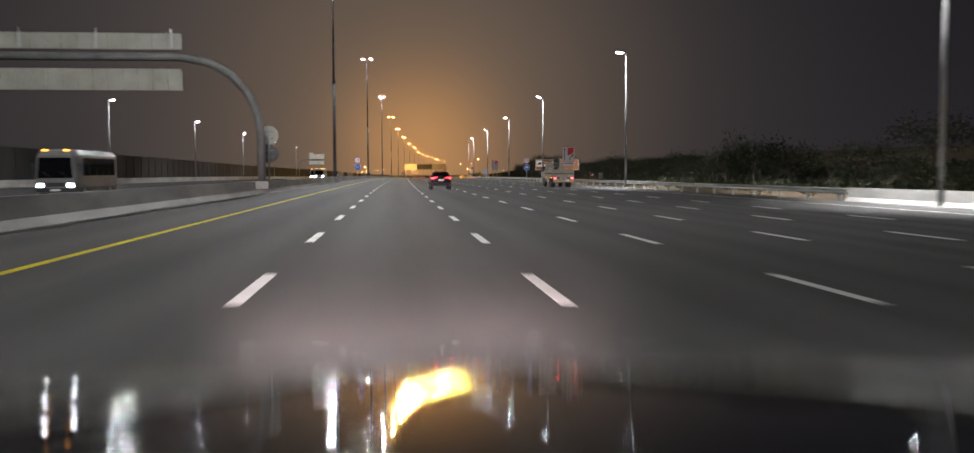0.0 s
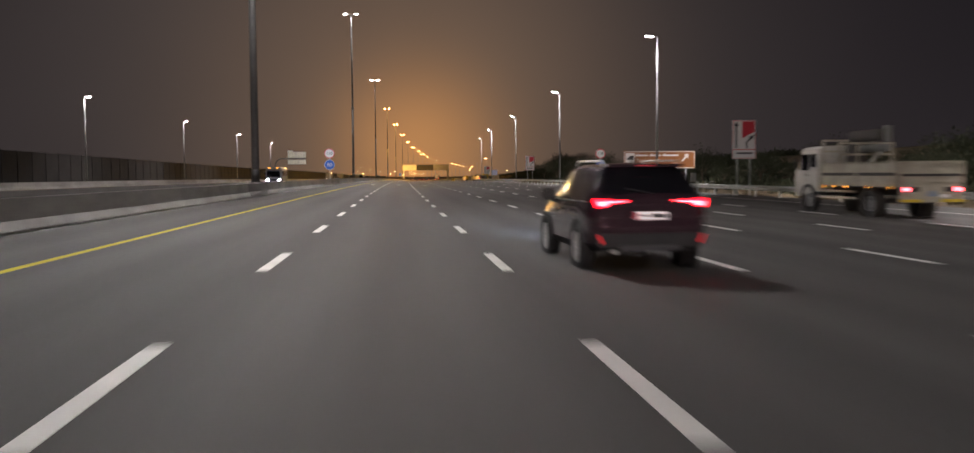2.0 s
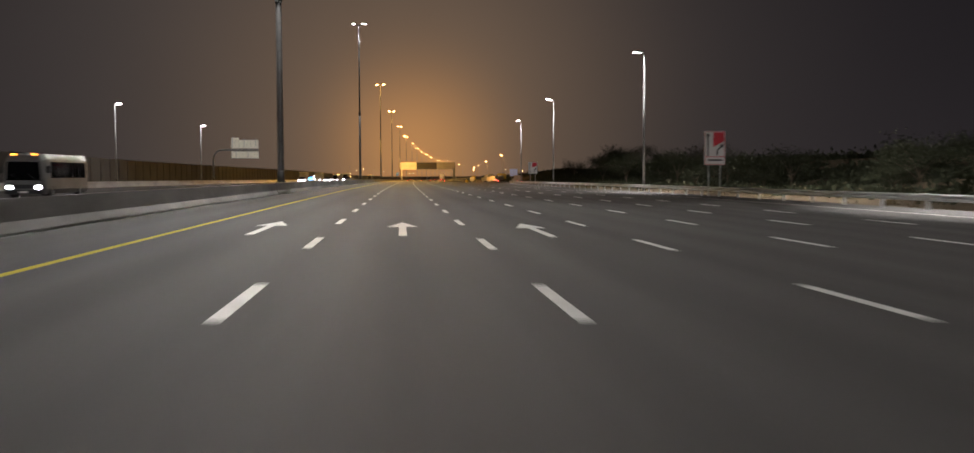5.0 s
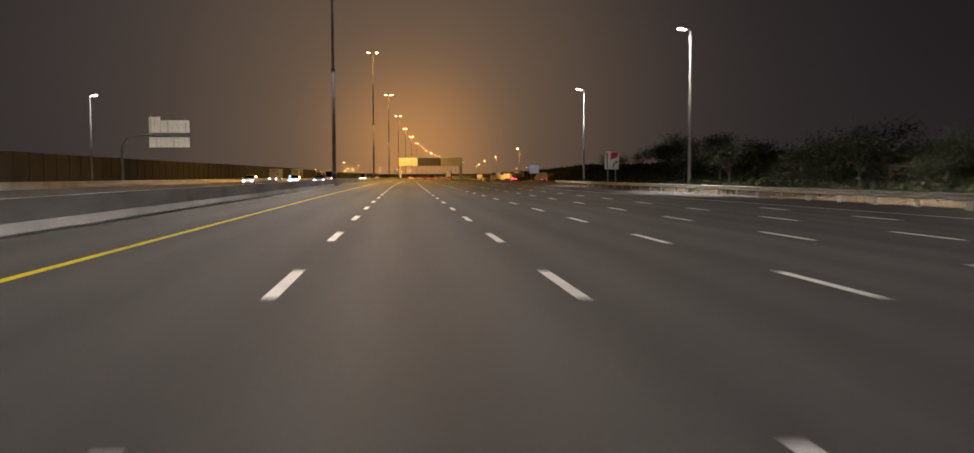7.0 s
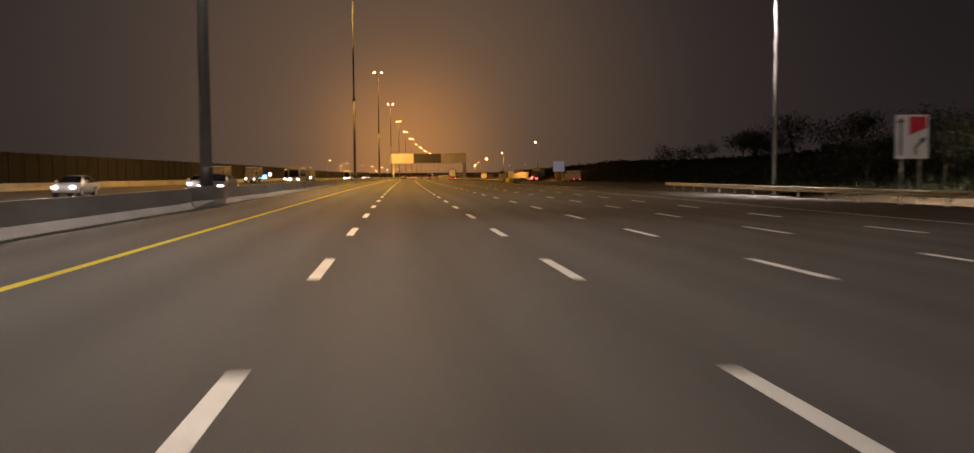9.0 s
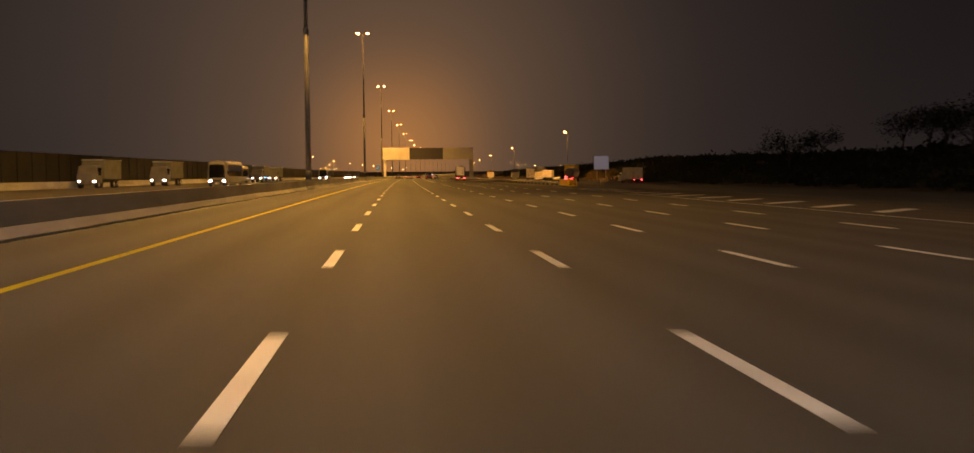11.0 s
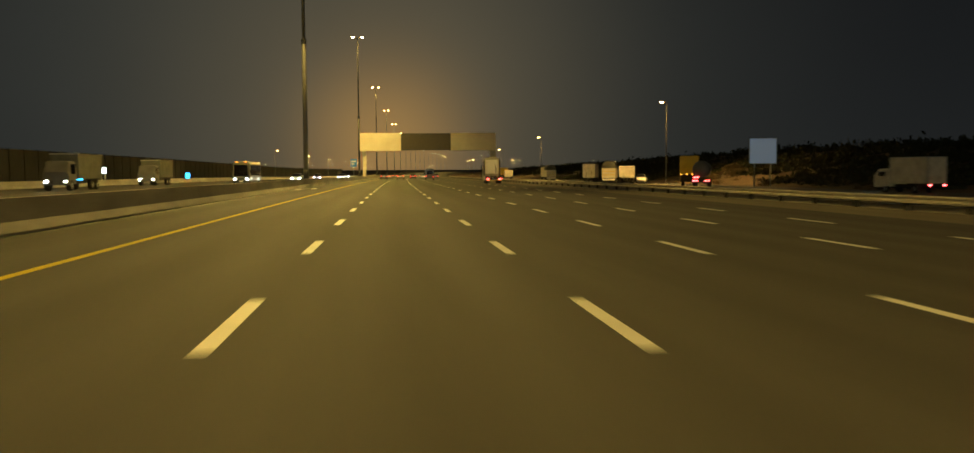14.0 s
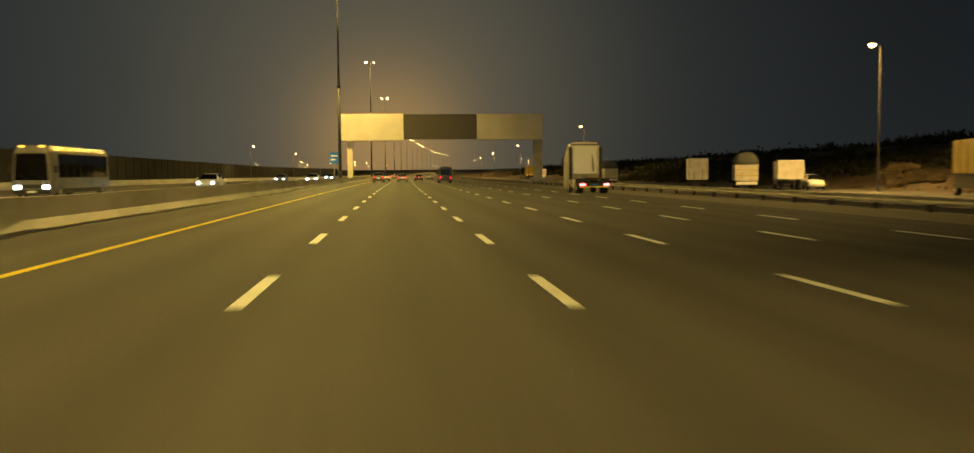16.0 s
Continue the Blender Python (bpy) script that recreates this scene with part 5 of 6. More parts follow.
def tractor_unit():
    """A high white tractor cab without its trailer, seen from behind."""
    holder = thing("tractor_unit", at(14.4, 626.0, fall(14.4)) @ Matrix.Diagonal((1.0, 1, 1.03, 1)), "white high-roof tractor unit without trailer, on the outer lane", "truck")
    part("chassis", boxes((-0.45, -0.28, -1.2, 5.0, 0.72, 1.0), (0.28, 0.45, -1.2, 5.0, 0.72, 1.0), (-1.2, 1.2, -1.22, -1.1, 0.55, 0.78), bevel=0.012), M_steel_dark, holder)
    for x in (-0.94, 0.94):
        wheel(holder, x, 0.0, 0.50, 0.50, M_steel, 8, 0.55)
        wheel(holder, x, 3.7, 0.50, 0.30, M_steel, 8, 0.55)
        part("mudguard", boxes((x - 0.30, x + 0.30, -0.66, 0.66, 1.04, 1.10), (x - 0.30, x + 0.30, -0.70, -0.64, 0.62, 1.08), bevel=0.02), M_plastic, holder)
    cab = part("cab", loft(bmesh.new(), [
        (2.45, [(1.18, 1.45), (1.22, 1.75), (1.22, 2.9), (1.16, 3.60), (0.95, 3.82), (0.0, 3.86)]),
        (3.6, [(1.20, 0.45), (1.24, 1.6), (1.24, 2.9), (1.16, 3.55), (0.95, 3.76), (0.0, 3.80)]),
        (4.85, [(1.18, 0.35), (1.22, 1.4), (1.20, 2.4), (1.05, 3.1), (0.8, 3.2), (0.0, 3.22)]),
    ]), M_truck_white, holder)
    part("rear_panel", boxes((-0.92, 0.92, 2.40, 2.455, 1.45, 3.55), bevel=0.02), M_sign_white, cab)
    for s in (-1, 1):
        part("side_fairing", boxes((min(s * 1.12, s * 1.25), max(s * 1.12, s * 1.25), 1.85, 2.46, 1.05, 3.45), bevel=0.03), M_plastic, cab, "dark side air deflector")
        part("cab_mirror", boxes((min(s * 1.30, s * 1.45), max(s * 1.30, s * 1.45), 4.5, 4.62, 1.95, 2.75), bevel=0.03), M_plastic, cab)
        part("taillight", boxes((min(s * 0.70, s * 1.10), max(s * 0.70, s * 1.10), -1.25, -1.22, 0.60, 0.74), bevel=0.01), M_tail_core, holder)
    for i in range(3):
        part("air_hose", boxes((0.55 + 0.08 * i, 0.59 + 0.08 * i, 2.34, 2.40, 1.6, 2.9 - 0.3 * i), bevel=0.01), M_plastic, cab)
    part("roof_edge", boxes((-1.1, 1.1, 2.38, 2.50, 3.60, 3.68), bevel=0.02), M_plastic, cab)
    part("fifth_wheel", boxes((-0.5, 0.5, -0.55, 0.45, 1.02, 1.16), bevel=0.05), M_steel_dark, holder)
    part("reflector_bar", boxes((-1.15, 1.15, -1.245, -1.222, 0.46, 0.55)), M_reflect, holder, "yellow reflective bar")
    part("plate_bar", boxes((-0.26, 0.26, -1.25, -1.225, 0.60, 0.72)), M_sign_blue, holder)
    part("side_tank", boxes((-1.15, -0.62, 1.2, 2.6, 0.45, 1.0), bevel=0.06), M_alloy, holder)
    part("side_tank", boxes((0.62, 1.15, 1.2, 2.6, 0.45, 1.0), bevel=0.06), M_truck_yellow, holder)
    return holder


tractor_unit()


def lorry_frame(m, label, group, length=7.0, name="truck"):
    holder = thing(name, m, label, "truck", group)
    part("chassis", boxes((-0.45, -0.28, 0.1, length, 0.65, 0.9), (0.28, 0.45, 0.1, length, 0.65, 0.9), bevel=0.01), M_steel_dark, holder)
    for x in (-0.95, 0.95):
        for y in (1.2, 2.5, length - 0.8):
            wheel(holder, x, y, 0.48, 0.40, M_steel, 6, 0.55)
    return holder


def simple_cab(holder, y0, y1, top, material):
    c = part("cab", loft(bmesh.new(), [
        (y0, [(1.10, 0.6), (1.16, 1.2), (1.15, 1.8), (1.04, top - 0.1), (0.85, top), (0.0, top + 0.02)]),
        (y1 - 0.4, [(1.10, 0.5), (1.16, 1.2), (1.15, 1.7), (1.02, top - 0.12), (0.85, top - 0.04), (0.0, top)]),
        (y1, [(1.08, 0.5), (1.14, 1.1), (1.12, 1.5), (1.0, 1.65), (0.8, 1.68), (0.0, 1.7)]),
    ]), material, holder)
    for s in (-1, 1):
        part("door_window", boxes((min(s * 1.10, s * 1.165), max(s * 1.10, s * 1.165), y0 + 0.35, y1 - 0.55, 1.5, top - 0.3), bevel=0.01), M_glass, c)
    return c


def parked(kind, x, y, yaw=0.0):
    g = "parked trucks in the lay-by"
    m = at(x, y, -0.63, yaw)
    if kind == "box_trailer":
        h = lorry_frame(m, "white box trailer parked on the lay-by, seen from behind", g, 12.0)
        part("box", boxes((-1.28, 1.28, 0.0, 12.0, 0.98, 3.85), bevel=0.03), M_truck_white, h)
        part("door_frame", boxes((-1.26, -1.18, -0.03, 0.0, 1.0, 3.8), (1.18, 1.26, -0.03, 0.0, 1.0, 3.8), (-0.02, 0.02, -0.03, 0.0, 1.0, 3.8), (-1.26, 1.26, -0.03, 0.0, 3.72, 3.82)), M_steel, h)
        for x0 in (-0.55, 0.5):
            part("lock_bar", boxes((x0, x0 + 0.05, -0.05, -0.03, 1.05, 2.4)), M_steel_dark, h)
        part("bumper_bar", boxes((-1.2, 1.2, -0.05, 0.05, 0.45, 0.62), bevel=0.01), M_steel_dark, h)
    elif kind == "canvas_tipper":
        h = lorry_frame(m, "white tipper with a domed grey canvas cover, parked", g, 8.0)
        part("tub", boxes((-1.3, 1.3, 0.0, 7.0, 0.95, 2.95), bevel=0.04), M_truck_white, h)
        bm = bmesh.new()
        loft(bm, [(yy, [(1.34, 2.85), (1.30, 3.25), (1.02, 3.85), (0.55, 4.22), (0.0, 4.32)]) for yy in (-0.05, 3.5, 7.0)])
        part("canvas_cover", bm, M_canvas_dim_box, h, "domed grey canvas cover", smooth=True)
        part("tail_band", boxes((-1.25, 1.25, -0.06, -0.005, 1.5, 1.62), (-1.25, 1.25, -0.06, -0.005, 2.2, 2.3)), M_truck_yellow, h)
        part("bumper_bar", boxes((-1.2, 1.2, -0.08, 0.02, 0.5, 0.85), bevel=0.02), M_sign_white, h)
    elif kind == "box_truck":
        h = lorry_frame(m, "white box truck parked with its doors to the road", g, 7.5)
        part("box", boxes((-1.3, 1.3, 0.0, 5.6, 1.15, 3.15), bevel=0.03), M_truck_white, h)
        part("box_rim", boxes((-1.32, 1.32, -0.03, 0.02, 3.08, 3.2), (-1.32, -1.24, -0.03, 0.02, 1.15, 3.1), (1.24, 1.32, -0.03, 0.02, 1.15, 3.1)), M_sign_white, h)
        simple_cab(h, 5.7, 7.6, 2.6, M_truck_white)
    elif kind == "yellow_tipper":
        h = lorry_frame(m, "yellow high-sided trailer with small lamps along its sill, parked", g, 9.0)
        part("tub", boxes((-1.30, 1.30, 0.0, 8.5, 1.75, 4.35), bevel=0.05), M_truck_yellow, h)
        part("under_box", boxes((-1.22, 1.22, 0.05, 8.3, 0.62, 1.70), bevel=0.03), M_steel_dark, h)
        for yy in (0.3, 2.3, 4.3, 6.3, 8.2):
            part("tub_rib", boxes((-1.36, 1.36, yy, yy + 0.12, 1.8, 4.3)), M_truck_yellow, h)
        lights_row(h, (-1.1, -0.35, 0.4, 1.15), -0.02, 1.62, 1.72, M_amber, "marker_lamp", 0.12)
        lights_row(h, (-1.05, -0.1, 0.9), -0.02, 0.78, 0.94, M_tail_core, "taillight", 0.16)
        part("bumper_bar", boxes((-1.25, 1.25, -0.05, 0.05, 0.6, 1.0), bevel=0.02), M_steel_dark, h)
    else:
        h = lorry_frame(m, "grey round-backed tanker trailer with lit tail lights, parked", g, 9.0)
        bm = bmesh.new()
        pts = [(1.22 * math.sin(a), 2.35 - 1.15 * math.cos(a)) for a in (0.35, 0.8, 1.2, 1.6, 2.0, 2.4, 2.8)] + [(0.0, 3.5)]
        loft(bm, [(-0.12, [(w * 0.8, 2.35 + (z - 2.35) * 0.8) for w, z in pts]), (0.05, [(w * 0.95, 2.35 + (z - 2.35) * 0.95) for w, z in pts]), (0.3, pts), (8.4, pts), (8.7, [(w * 0.9, 2.35 + (z - 2.35) * 0.9) for w, z in pts])])
        part("tank", bm, M_dim_white, h, smooth=True)
        part("bumper_bar", boxes((-1.25, 1.25, -0.12, 0.0, 0.6, 1.0), bevel=0.02), M_steel_dark, h)
        lights_row(h, (-0.9, -0.5), -0.14, 1.2, 1.38, M_tail_core, "taillight", 0.14)
        lights_row(h, (-1.0, -0.6, 0.5, 0.95), -0.14, 0.76, 0.90, M_tail_core, "lower_light", 0.15)
    return h


parked("box_trailer", 39.6, 677.0, -16.0)
parked("canvas_tipper", 40.3, 661.5, -17.0)
parked("box_truck", 41.4, 651.8, -17.0)
parked("yellow_tipper", 42.4, 618.5, -18.0)
parked("tanker", 40.2, 606.5, -20.0)
parked("box_trailer", 44.0, 760.0, -4.0)
parked("canvas_tipper", 41.0, 735.0, -3.0)
parked("box_truck", 36.5, 800.0, -2.0)
parked("yellow_tipper", 39.0, 840.0, -2.0)


def pickup(x, y, yaw):
    h = car(at(x, y, -0.63, yaw), M_car_white, "white pickup parked beside the box truck", suv_sections(1.1, 1.02), group="", base=2.9, lit=False)
    return h


pickup(45.0, 655.0, 165.0)


def delivery_truck():
    """A small cab-over box truck on the exit lane."""
    h = thing("delivery_truck", at(46.2, 565.0, -0.62, 16.0), "small pale box truck on the exit lane", "truck")
    part("chassis", boxes((-0.4, -0.25, -1.4, 4.4, 0.55, 0.75), (0.25, 0.4, -1.4, 4.4, 0.55, 0.75), bevel=0.01), M_steel_dark, h)
    for x in (-0.82, 0.82):
        wheel(h, x, 0.0, 0.38, 0.34, M_steel, 6, 0.55)
        wheel(h, x, 3.4, 0.38, 0.24, M_steel, 6, 0.55)
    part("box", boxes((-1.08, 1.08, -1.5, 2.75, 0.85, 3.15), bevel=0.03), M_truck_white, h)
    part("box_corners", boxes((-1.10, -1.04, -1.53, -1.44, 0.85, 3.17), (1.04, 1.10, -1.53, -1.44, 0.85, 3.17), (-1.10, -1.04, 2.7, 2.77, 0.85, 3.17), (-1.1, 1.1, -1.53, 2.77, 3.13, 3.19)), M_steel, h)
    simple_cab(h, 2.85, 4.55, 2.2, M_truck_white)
    lights_row(h, (-0.85, 0.85), -1.53, 0.62, 0.78, M_tail_core, "taillight", 0.12)
    lights_row(h, (-0.75, 0.75), 4.56, 0.75, 0.92, M_head, "headlight", 0.13)
    return h


delivery_truck()


def bus(x, y, length, high, label, yaw=180.0, markers=True):
    """A coach or minibus that shows its front."""
    h = thing("bus", at(x, y, None, yaw), label, "bus", "buses of the opposite carriageway")
    w = 1.12
    sec = [(-length / 2, [(w - 0.1, 0.35), (w, 0.6), (w, 1.15), (w - 0.04, high - 0.35), (w - 0.2, high - 0.06), (0, high)]),
           (length / 2 - 0.55, [(w - 0.1, 0.32), (w, 0.6), (w, 1.15), (w - 0.04, high - 0.35), (w - 0.2, high - 0.06), (0, high)]),
           (length / 2 - 0.12, [(w - 0.1, 0.32), (w - 0.02, 0.6), (w - 0.03, 1.10), (w - 0.14, high - 0.45), (w - 0.3, high - 0.18), (0, high - 0.12)]),
           (length / 2, [(w - 0.25, 0.36), (w - 0.15, 0.6), (w - 0.15, 1.05), (w - 0.2, high - 0.55), (w - 0.3, high - 0.40), (0, high - 0.34)])]
    part("body", loft(bmesh.new(), sec), M_dim_white, h)
    n = max(3, int(length / 1.3))
    for s in (-1, 1):
        for i in range(n):
            y0 = -length / 2 + 0.35 + i * (length - 1.3) / n
            part("side_window", boxes((min(s * (w - 0.05), s * (w + 0.006)), max(s * (w - 0.05), s * (w + 0.006)), y0, y0 + (length - 1.3) / n - 0.08, 1.22, high - 0.5), bevel=0.01), M_glass, h)
        part("headlight", boxes((min(s * 0.62, s * 0.92), max(s * 0.62, s * 0.92), length / 2 - 0.04, length / 2 + 0.03, 0.62, 0.80), bevel=0.02), M_head, h)
        part("mirror", boxes((min(s * 1.16, s * 1.34), max(s * 1.16, s * 1.34), length / 2 - 0.25, length / 2 - 0.15, 1.5, 1.9), bevel=0.02), M_plastic, h)
        for yy in (-length / 2 + 1.3, length / 2 - 1.2):
            wheel(h, s * 0.98, yy, 0.40, 0.28, M_steel, 6, 0.55)
    bm = bmesh.new()
    vs = [bm.verts.new(p) for p in ((-0.92, length / 2 + 0.04, 1.10), (0.92, length / 2 + 0.04, 1.10), (0.84, length / 2 + 0.025, high - 0.50), (-0.84, length / 2 + 0.025, high - 0.50))]
    bm.faces.new(vs)
    bmesh.ops.solidify(bm, geom=bm.faces[:], thickness=0.03)
    part("windscreen", bm, M_glass, h)
    if markers:
        lights_row(h, (-0.55, 0.55), length / 2 - 0.16, high - 0.14, high - 0.06, M_amber, "roof_marker", 0.14)
    for s in (-1, 1):
        bm = bmesh.new()
        tube(bm, [(s * 0.45 - 0.2, length / 2 + 0.05, 1.13), (s * 0.45 + 0.18, length / 2 + 0.05, 1.45)], 0.012, 6)
        part("wiper", bm, M_plastic, h)
    part("front_grille", boxes((-0.5, 0.5, length / 2 - 0.01, length / 2 + 0.03, 0.64, 0.86), bevel=0.01), M_plastic, h)
    part("plate_bar", boxes((-0.24, 0.24, length / 2 + 0.075, length / 2 + 0.09, 0.40, 0.50), bevel=0.004), M_plate, h)
    part("bumper", boxes((-1.0, 1.0, length / 2 - 0.02, length / 2 + 0.08, 0.34, 0.56), bevel=0.04), M_plastic, h)
    return h


bus(-18.2, 54.5, 7.0, 2.7, "white minibus with bright headlights on the opposite carriageway")
bus(-17.0, 198.5, 6.2, 2.45, "white minibus with two roof markers, headlights on")
bus(-20.9, 228.5, 7.0, 2.65, "white coach following the minibus, headlights on")
bus(-31.0, 556.0, 9.5, 3.2, "tall coach with amber roof markers, headlights on")
bus(-21.9, 497.0, 10.5, 3.1, "long white coach beyond the barrier, headlights on", markers=False)
bus(-20.5, 616.5, 10.0, 3.1, "white coach passing behind the barrier")


def oncoming_lorry(x, y):
    h = lorry_frame(at(x, y, None, 180.0), "box lorry in a dimmed grey coming the other way beyond the barrier", "lorries of the opposite carriageway", 9.0, "lorry")
    # box coloured as dark as the canvas to stand in for dim light
    part("box", boxes((-1.25, 1.25, 0.0, 6.8, 1.05, 3.4), bevel=0.03), M_canvas_dim_box, h)
    for yy in (0.0, 6.80):
        part("box_rim", boxes((-1.28, 1.28, yy - 0.04, yy + 0.04, 3.30, 3.44), bevel=0.01), M_steel, h)
    simple_cab(h, 7.0, 9.0, 2.7, M_dim_white)
    lights_row(h, (-0.85, 0.85), 9.0, 0.75, 0.92, M_head, "headlight", 0.13)
    return h


oncoming_lorry(-37.0, 502.0)
oncoming_lorry(-33.6, 520.0)
oncoming_lorry(-30.5, 583.0)
oncoming_lorry(-33.0, 622.0)


def oncoming(x, y, paint, label):
    h = car(at(x, y, None, 180.0), paint, label, sedan_sections(), (2,), False, "oncoming cars", 2.7)
    lights_row(h, (-0.60, 0.60), 3.56, 0.60, 0.72, M_head, "beam", 0.12)
    return h


for x, y, p, lab in ((-22.6, 378.0, M_car_white, "white saloon coming the other way, headlights on"),
                     (-12.0, 372.0, M_car_grey, "grey saloon coming the other way, headlights on"), (-19.0, 400.0, M_car_white, "white saloon coming the other way, headlights on"),
                     (-19.6, 712.0, M_car_grey, "grey saloon coming the other way, headlights on"),
                     (-16.2, 640.0, M_car_white, "white saloon coming the other way, headlights on"), (-12.3, 690.0, M_car_silver, "silver saloon coming the other way, headlights on"),
                     (-15.8, 760.0, M_car_grey, "grey saloon coming the other way, headlights on")):
    oncoming(x, y, p, lab)

# traffic far ahead
for x, y, p, sec, glass, lab in (
    (-3.7, 708.0, M_car_grey, suv_sections(), (1,), "dark off-roader far ahead with red tail lights"),
    (-3.5, 745.0, M_car_white, sedan_sections(), (2,), "white saloon far ahead with red tail lights"),
    (0.1, 725.0, M_car_silver, sedan_sections(), (2,), "silver saloon far ahead with red tail lights"),
    (0.0, 790.0, M_car_white, suv_sections(), (1,), "white off-roader far ahead with red tail lights"),
    (3.6, 770.0, M_car_grey, sedan_sections(), (2,), "grey saloon far ahead with red tail lights"),
    (7.3, 830.0, M_car_white, sedan_sections(), (2,), "white saloon far ahead in an outer lane"),
    (-3.6, 860.0, M_car_silver, sedan_sections(), (2,), "silver saloon far ahead near the median"),
    (11.4, 800.0, M_car_silver, suv_sections(), (1,), "silver off-roader far ahead in an outer lane"),
):
    car(at(x, y), p, lab, sec, glass, True, "traffic far ahead")


def minibus_ahead():
    h = bus(7.4, 716.0, 7.5, 2.8, "white minibus far ahead, seen from behind", yaw=0.0, markers=False)
    h["group"] = "traffic far ahead"
    part("rear_glass", boxes((-0.8, 0.8, -3.80, -3.74, 1.4, 2.3), bevel=0.01), M_glass, h)
    lights_row(h, (-0.85, 0.85), -3.78, 0.8, 1.0, M_tail, "taillight", 0.1)


minibus_ahead()


# ---------------------------------------------------------------- wayside: trees, scrub, lit shop signs
def tree_mesh(seed, high, wide):
    rng = random.Random(seed)
    tr = bmesh.new()
    tube(tr, [(0, 0, -0.3), (0.08, 0.03, high * 0.2), (-0.05, 0.05, high * 0.45)], [0.20, 0.15, 0.09], 8)
    tips = []
    for k in range(7):
        a = k * 2.4 + rng.random()
        r = wide * (0.25 + 0.35 * rng.random())
        p = (math.cos(a) * r, math.sin(a) * r, high * (0.5 + 0.35 * rng.random()))
        tube(tr, [(0, 0, high * (0.2 + 0.03 * k)), (p[0] * 0.5, p[1] * 0.5, p[2] * 0.8), p], [0.08, 0.05, 0.02], 5)
        tips.append(p)
    cr = bmesh.new()
    for k in range(1500):
        c = tips[rng.randrange(len(tips))]
        d = Vector((rng.gauss(0, 1), rng.gauss(0, 1), rng.gauss(0, 0.7))) * wide * 0.19
        o = Vector(c) + d
        if o.z < high * 0.12:
            continue
        s = 0.10 + 0.14 * rng.random()
        q = Euler((rng.random() * 6, rng.random() * 6, rng.random() * 6)).to_quaternion()
        vs = [cr.verts.new(o + q @ Vector(v)) for v in ((-s, 0, 0), (0, -s * 0.45, 0.02), (s, 0, 0), (0, s * 0.45, 0.02))]
        cr.faces.new(vs)
    return mesh_of("trunk", tr, M_bark, True), mesh_of("crown", cr, M_leaf)


KINDS = [tree_mesh(3, 6.5, 5.5), tree_mesh(8, 5.2, 5.0), tree_mesh(21, 7.6, 6.0)]
rng = random.Random(5)


def tree(x, y, s):
    z = hill(x, y)
    h = thing("tree", at(x, y, z - 0.05, rng.random() * 360) @ Matrix.Scale(s, 4), "dark dense roadside tree in the night", "tree", "trees beyond the shoulder")
    a, b = KINDS[rng.randrange(3)]
    for nm, me in (("trunk", a), ("crown", b)):
        o = new(nm, me)
        o.parent = h
    return h


for i in range(46):
    y = 60 + i * 11.0 + rng.uniform(-4, 4)
    tree(rng.uniform(52, 64) if y < 420 else rng.uniform(62, 78), y, rng.uniform(0.8, 1.25))
for i in range(16):
    tree(rng.uniform(50, 56), 70 + i * 20 + rng.uniform(-6, 6), rng.uniform(0.45, 0.7))


def crest_growth():
    """Dense low growth along the crest of the rise."""
    bm = bmesh.new()
    r5 = random.Random(23)
    for i in range(900):
        y, x = r5.uniform(250, 1150), r5.uniform(62, 96)
        m = at(x, y, hill(x, y))
        sz = r5.uniform(0.9, 2.3)
        for k in range(90):
            o = Vector((r5.gauss(0, 0.7), r5.gauss(0, 0.7), abs(r5.gauss(0, 0.32)))) * sz
            s = 0.25 + 0.35 * r5.random()
            q = Euler((r5.random() * 6, r5.random() * 6, r5.random() * 6)).to_quaternion()
            bm.faces.new([bm.verts.new(m @ (o + q @ Vector(v))) for v in ((-s, 0, 0), (0, -s * 0.5, 0), (s, 0, 0), (0, s * 0.5, 0))])
    return part("crest_scrub", bm, M_leaf)


def slope_growth():
    """Low dark growth that covers the near rise."""
    bm = bmesh.new()
    r6 = random.Random(31)
    for i in range(2200):
        y = r6.uniform(40, 800)
        x = r6.uniform(44, 68) if y < 410 else r6.uniform(55, 72)
        if 622 < y < 690 and x < 64 + 3 * math.sin(y * 0.3):
            continue  # bare sand round the lay-by lamp
        m = at(x, y, hill(x, y) - 0.1)
        sz = r6.uniform(0.7, 1.7)
        for k in range(55):
            o = Vector((r6.gauss(0, 0.75), r6.gauss(0, 0.75), abs(r6.gauss(0, 0.30)))) * sz
            s = 0.22 + 0.28 * r6.random()
            q = Euler((r6.random() * 6, r6.random() * 6, r6.random() * 6)).to_quaternion()
            bm.faces.new([bm.verts.new(m @ (o + q @ Vector(v))) for v in ((-s, 0, 0), (0, -s * 0.5, 0), (s, 0, 0), (0, s * 0.5, 0))])
    return part("slope_scrub", bm, M_leaf)


tagged(slope_growth(), "low dark scrub covering the near slope", "scrub", kind="stuff")
tagged(crest_growth(), "dense dark scrub along the crest of the rise", "scrub", kind="stuff")


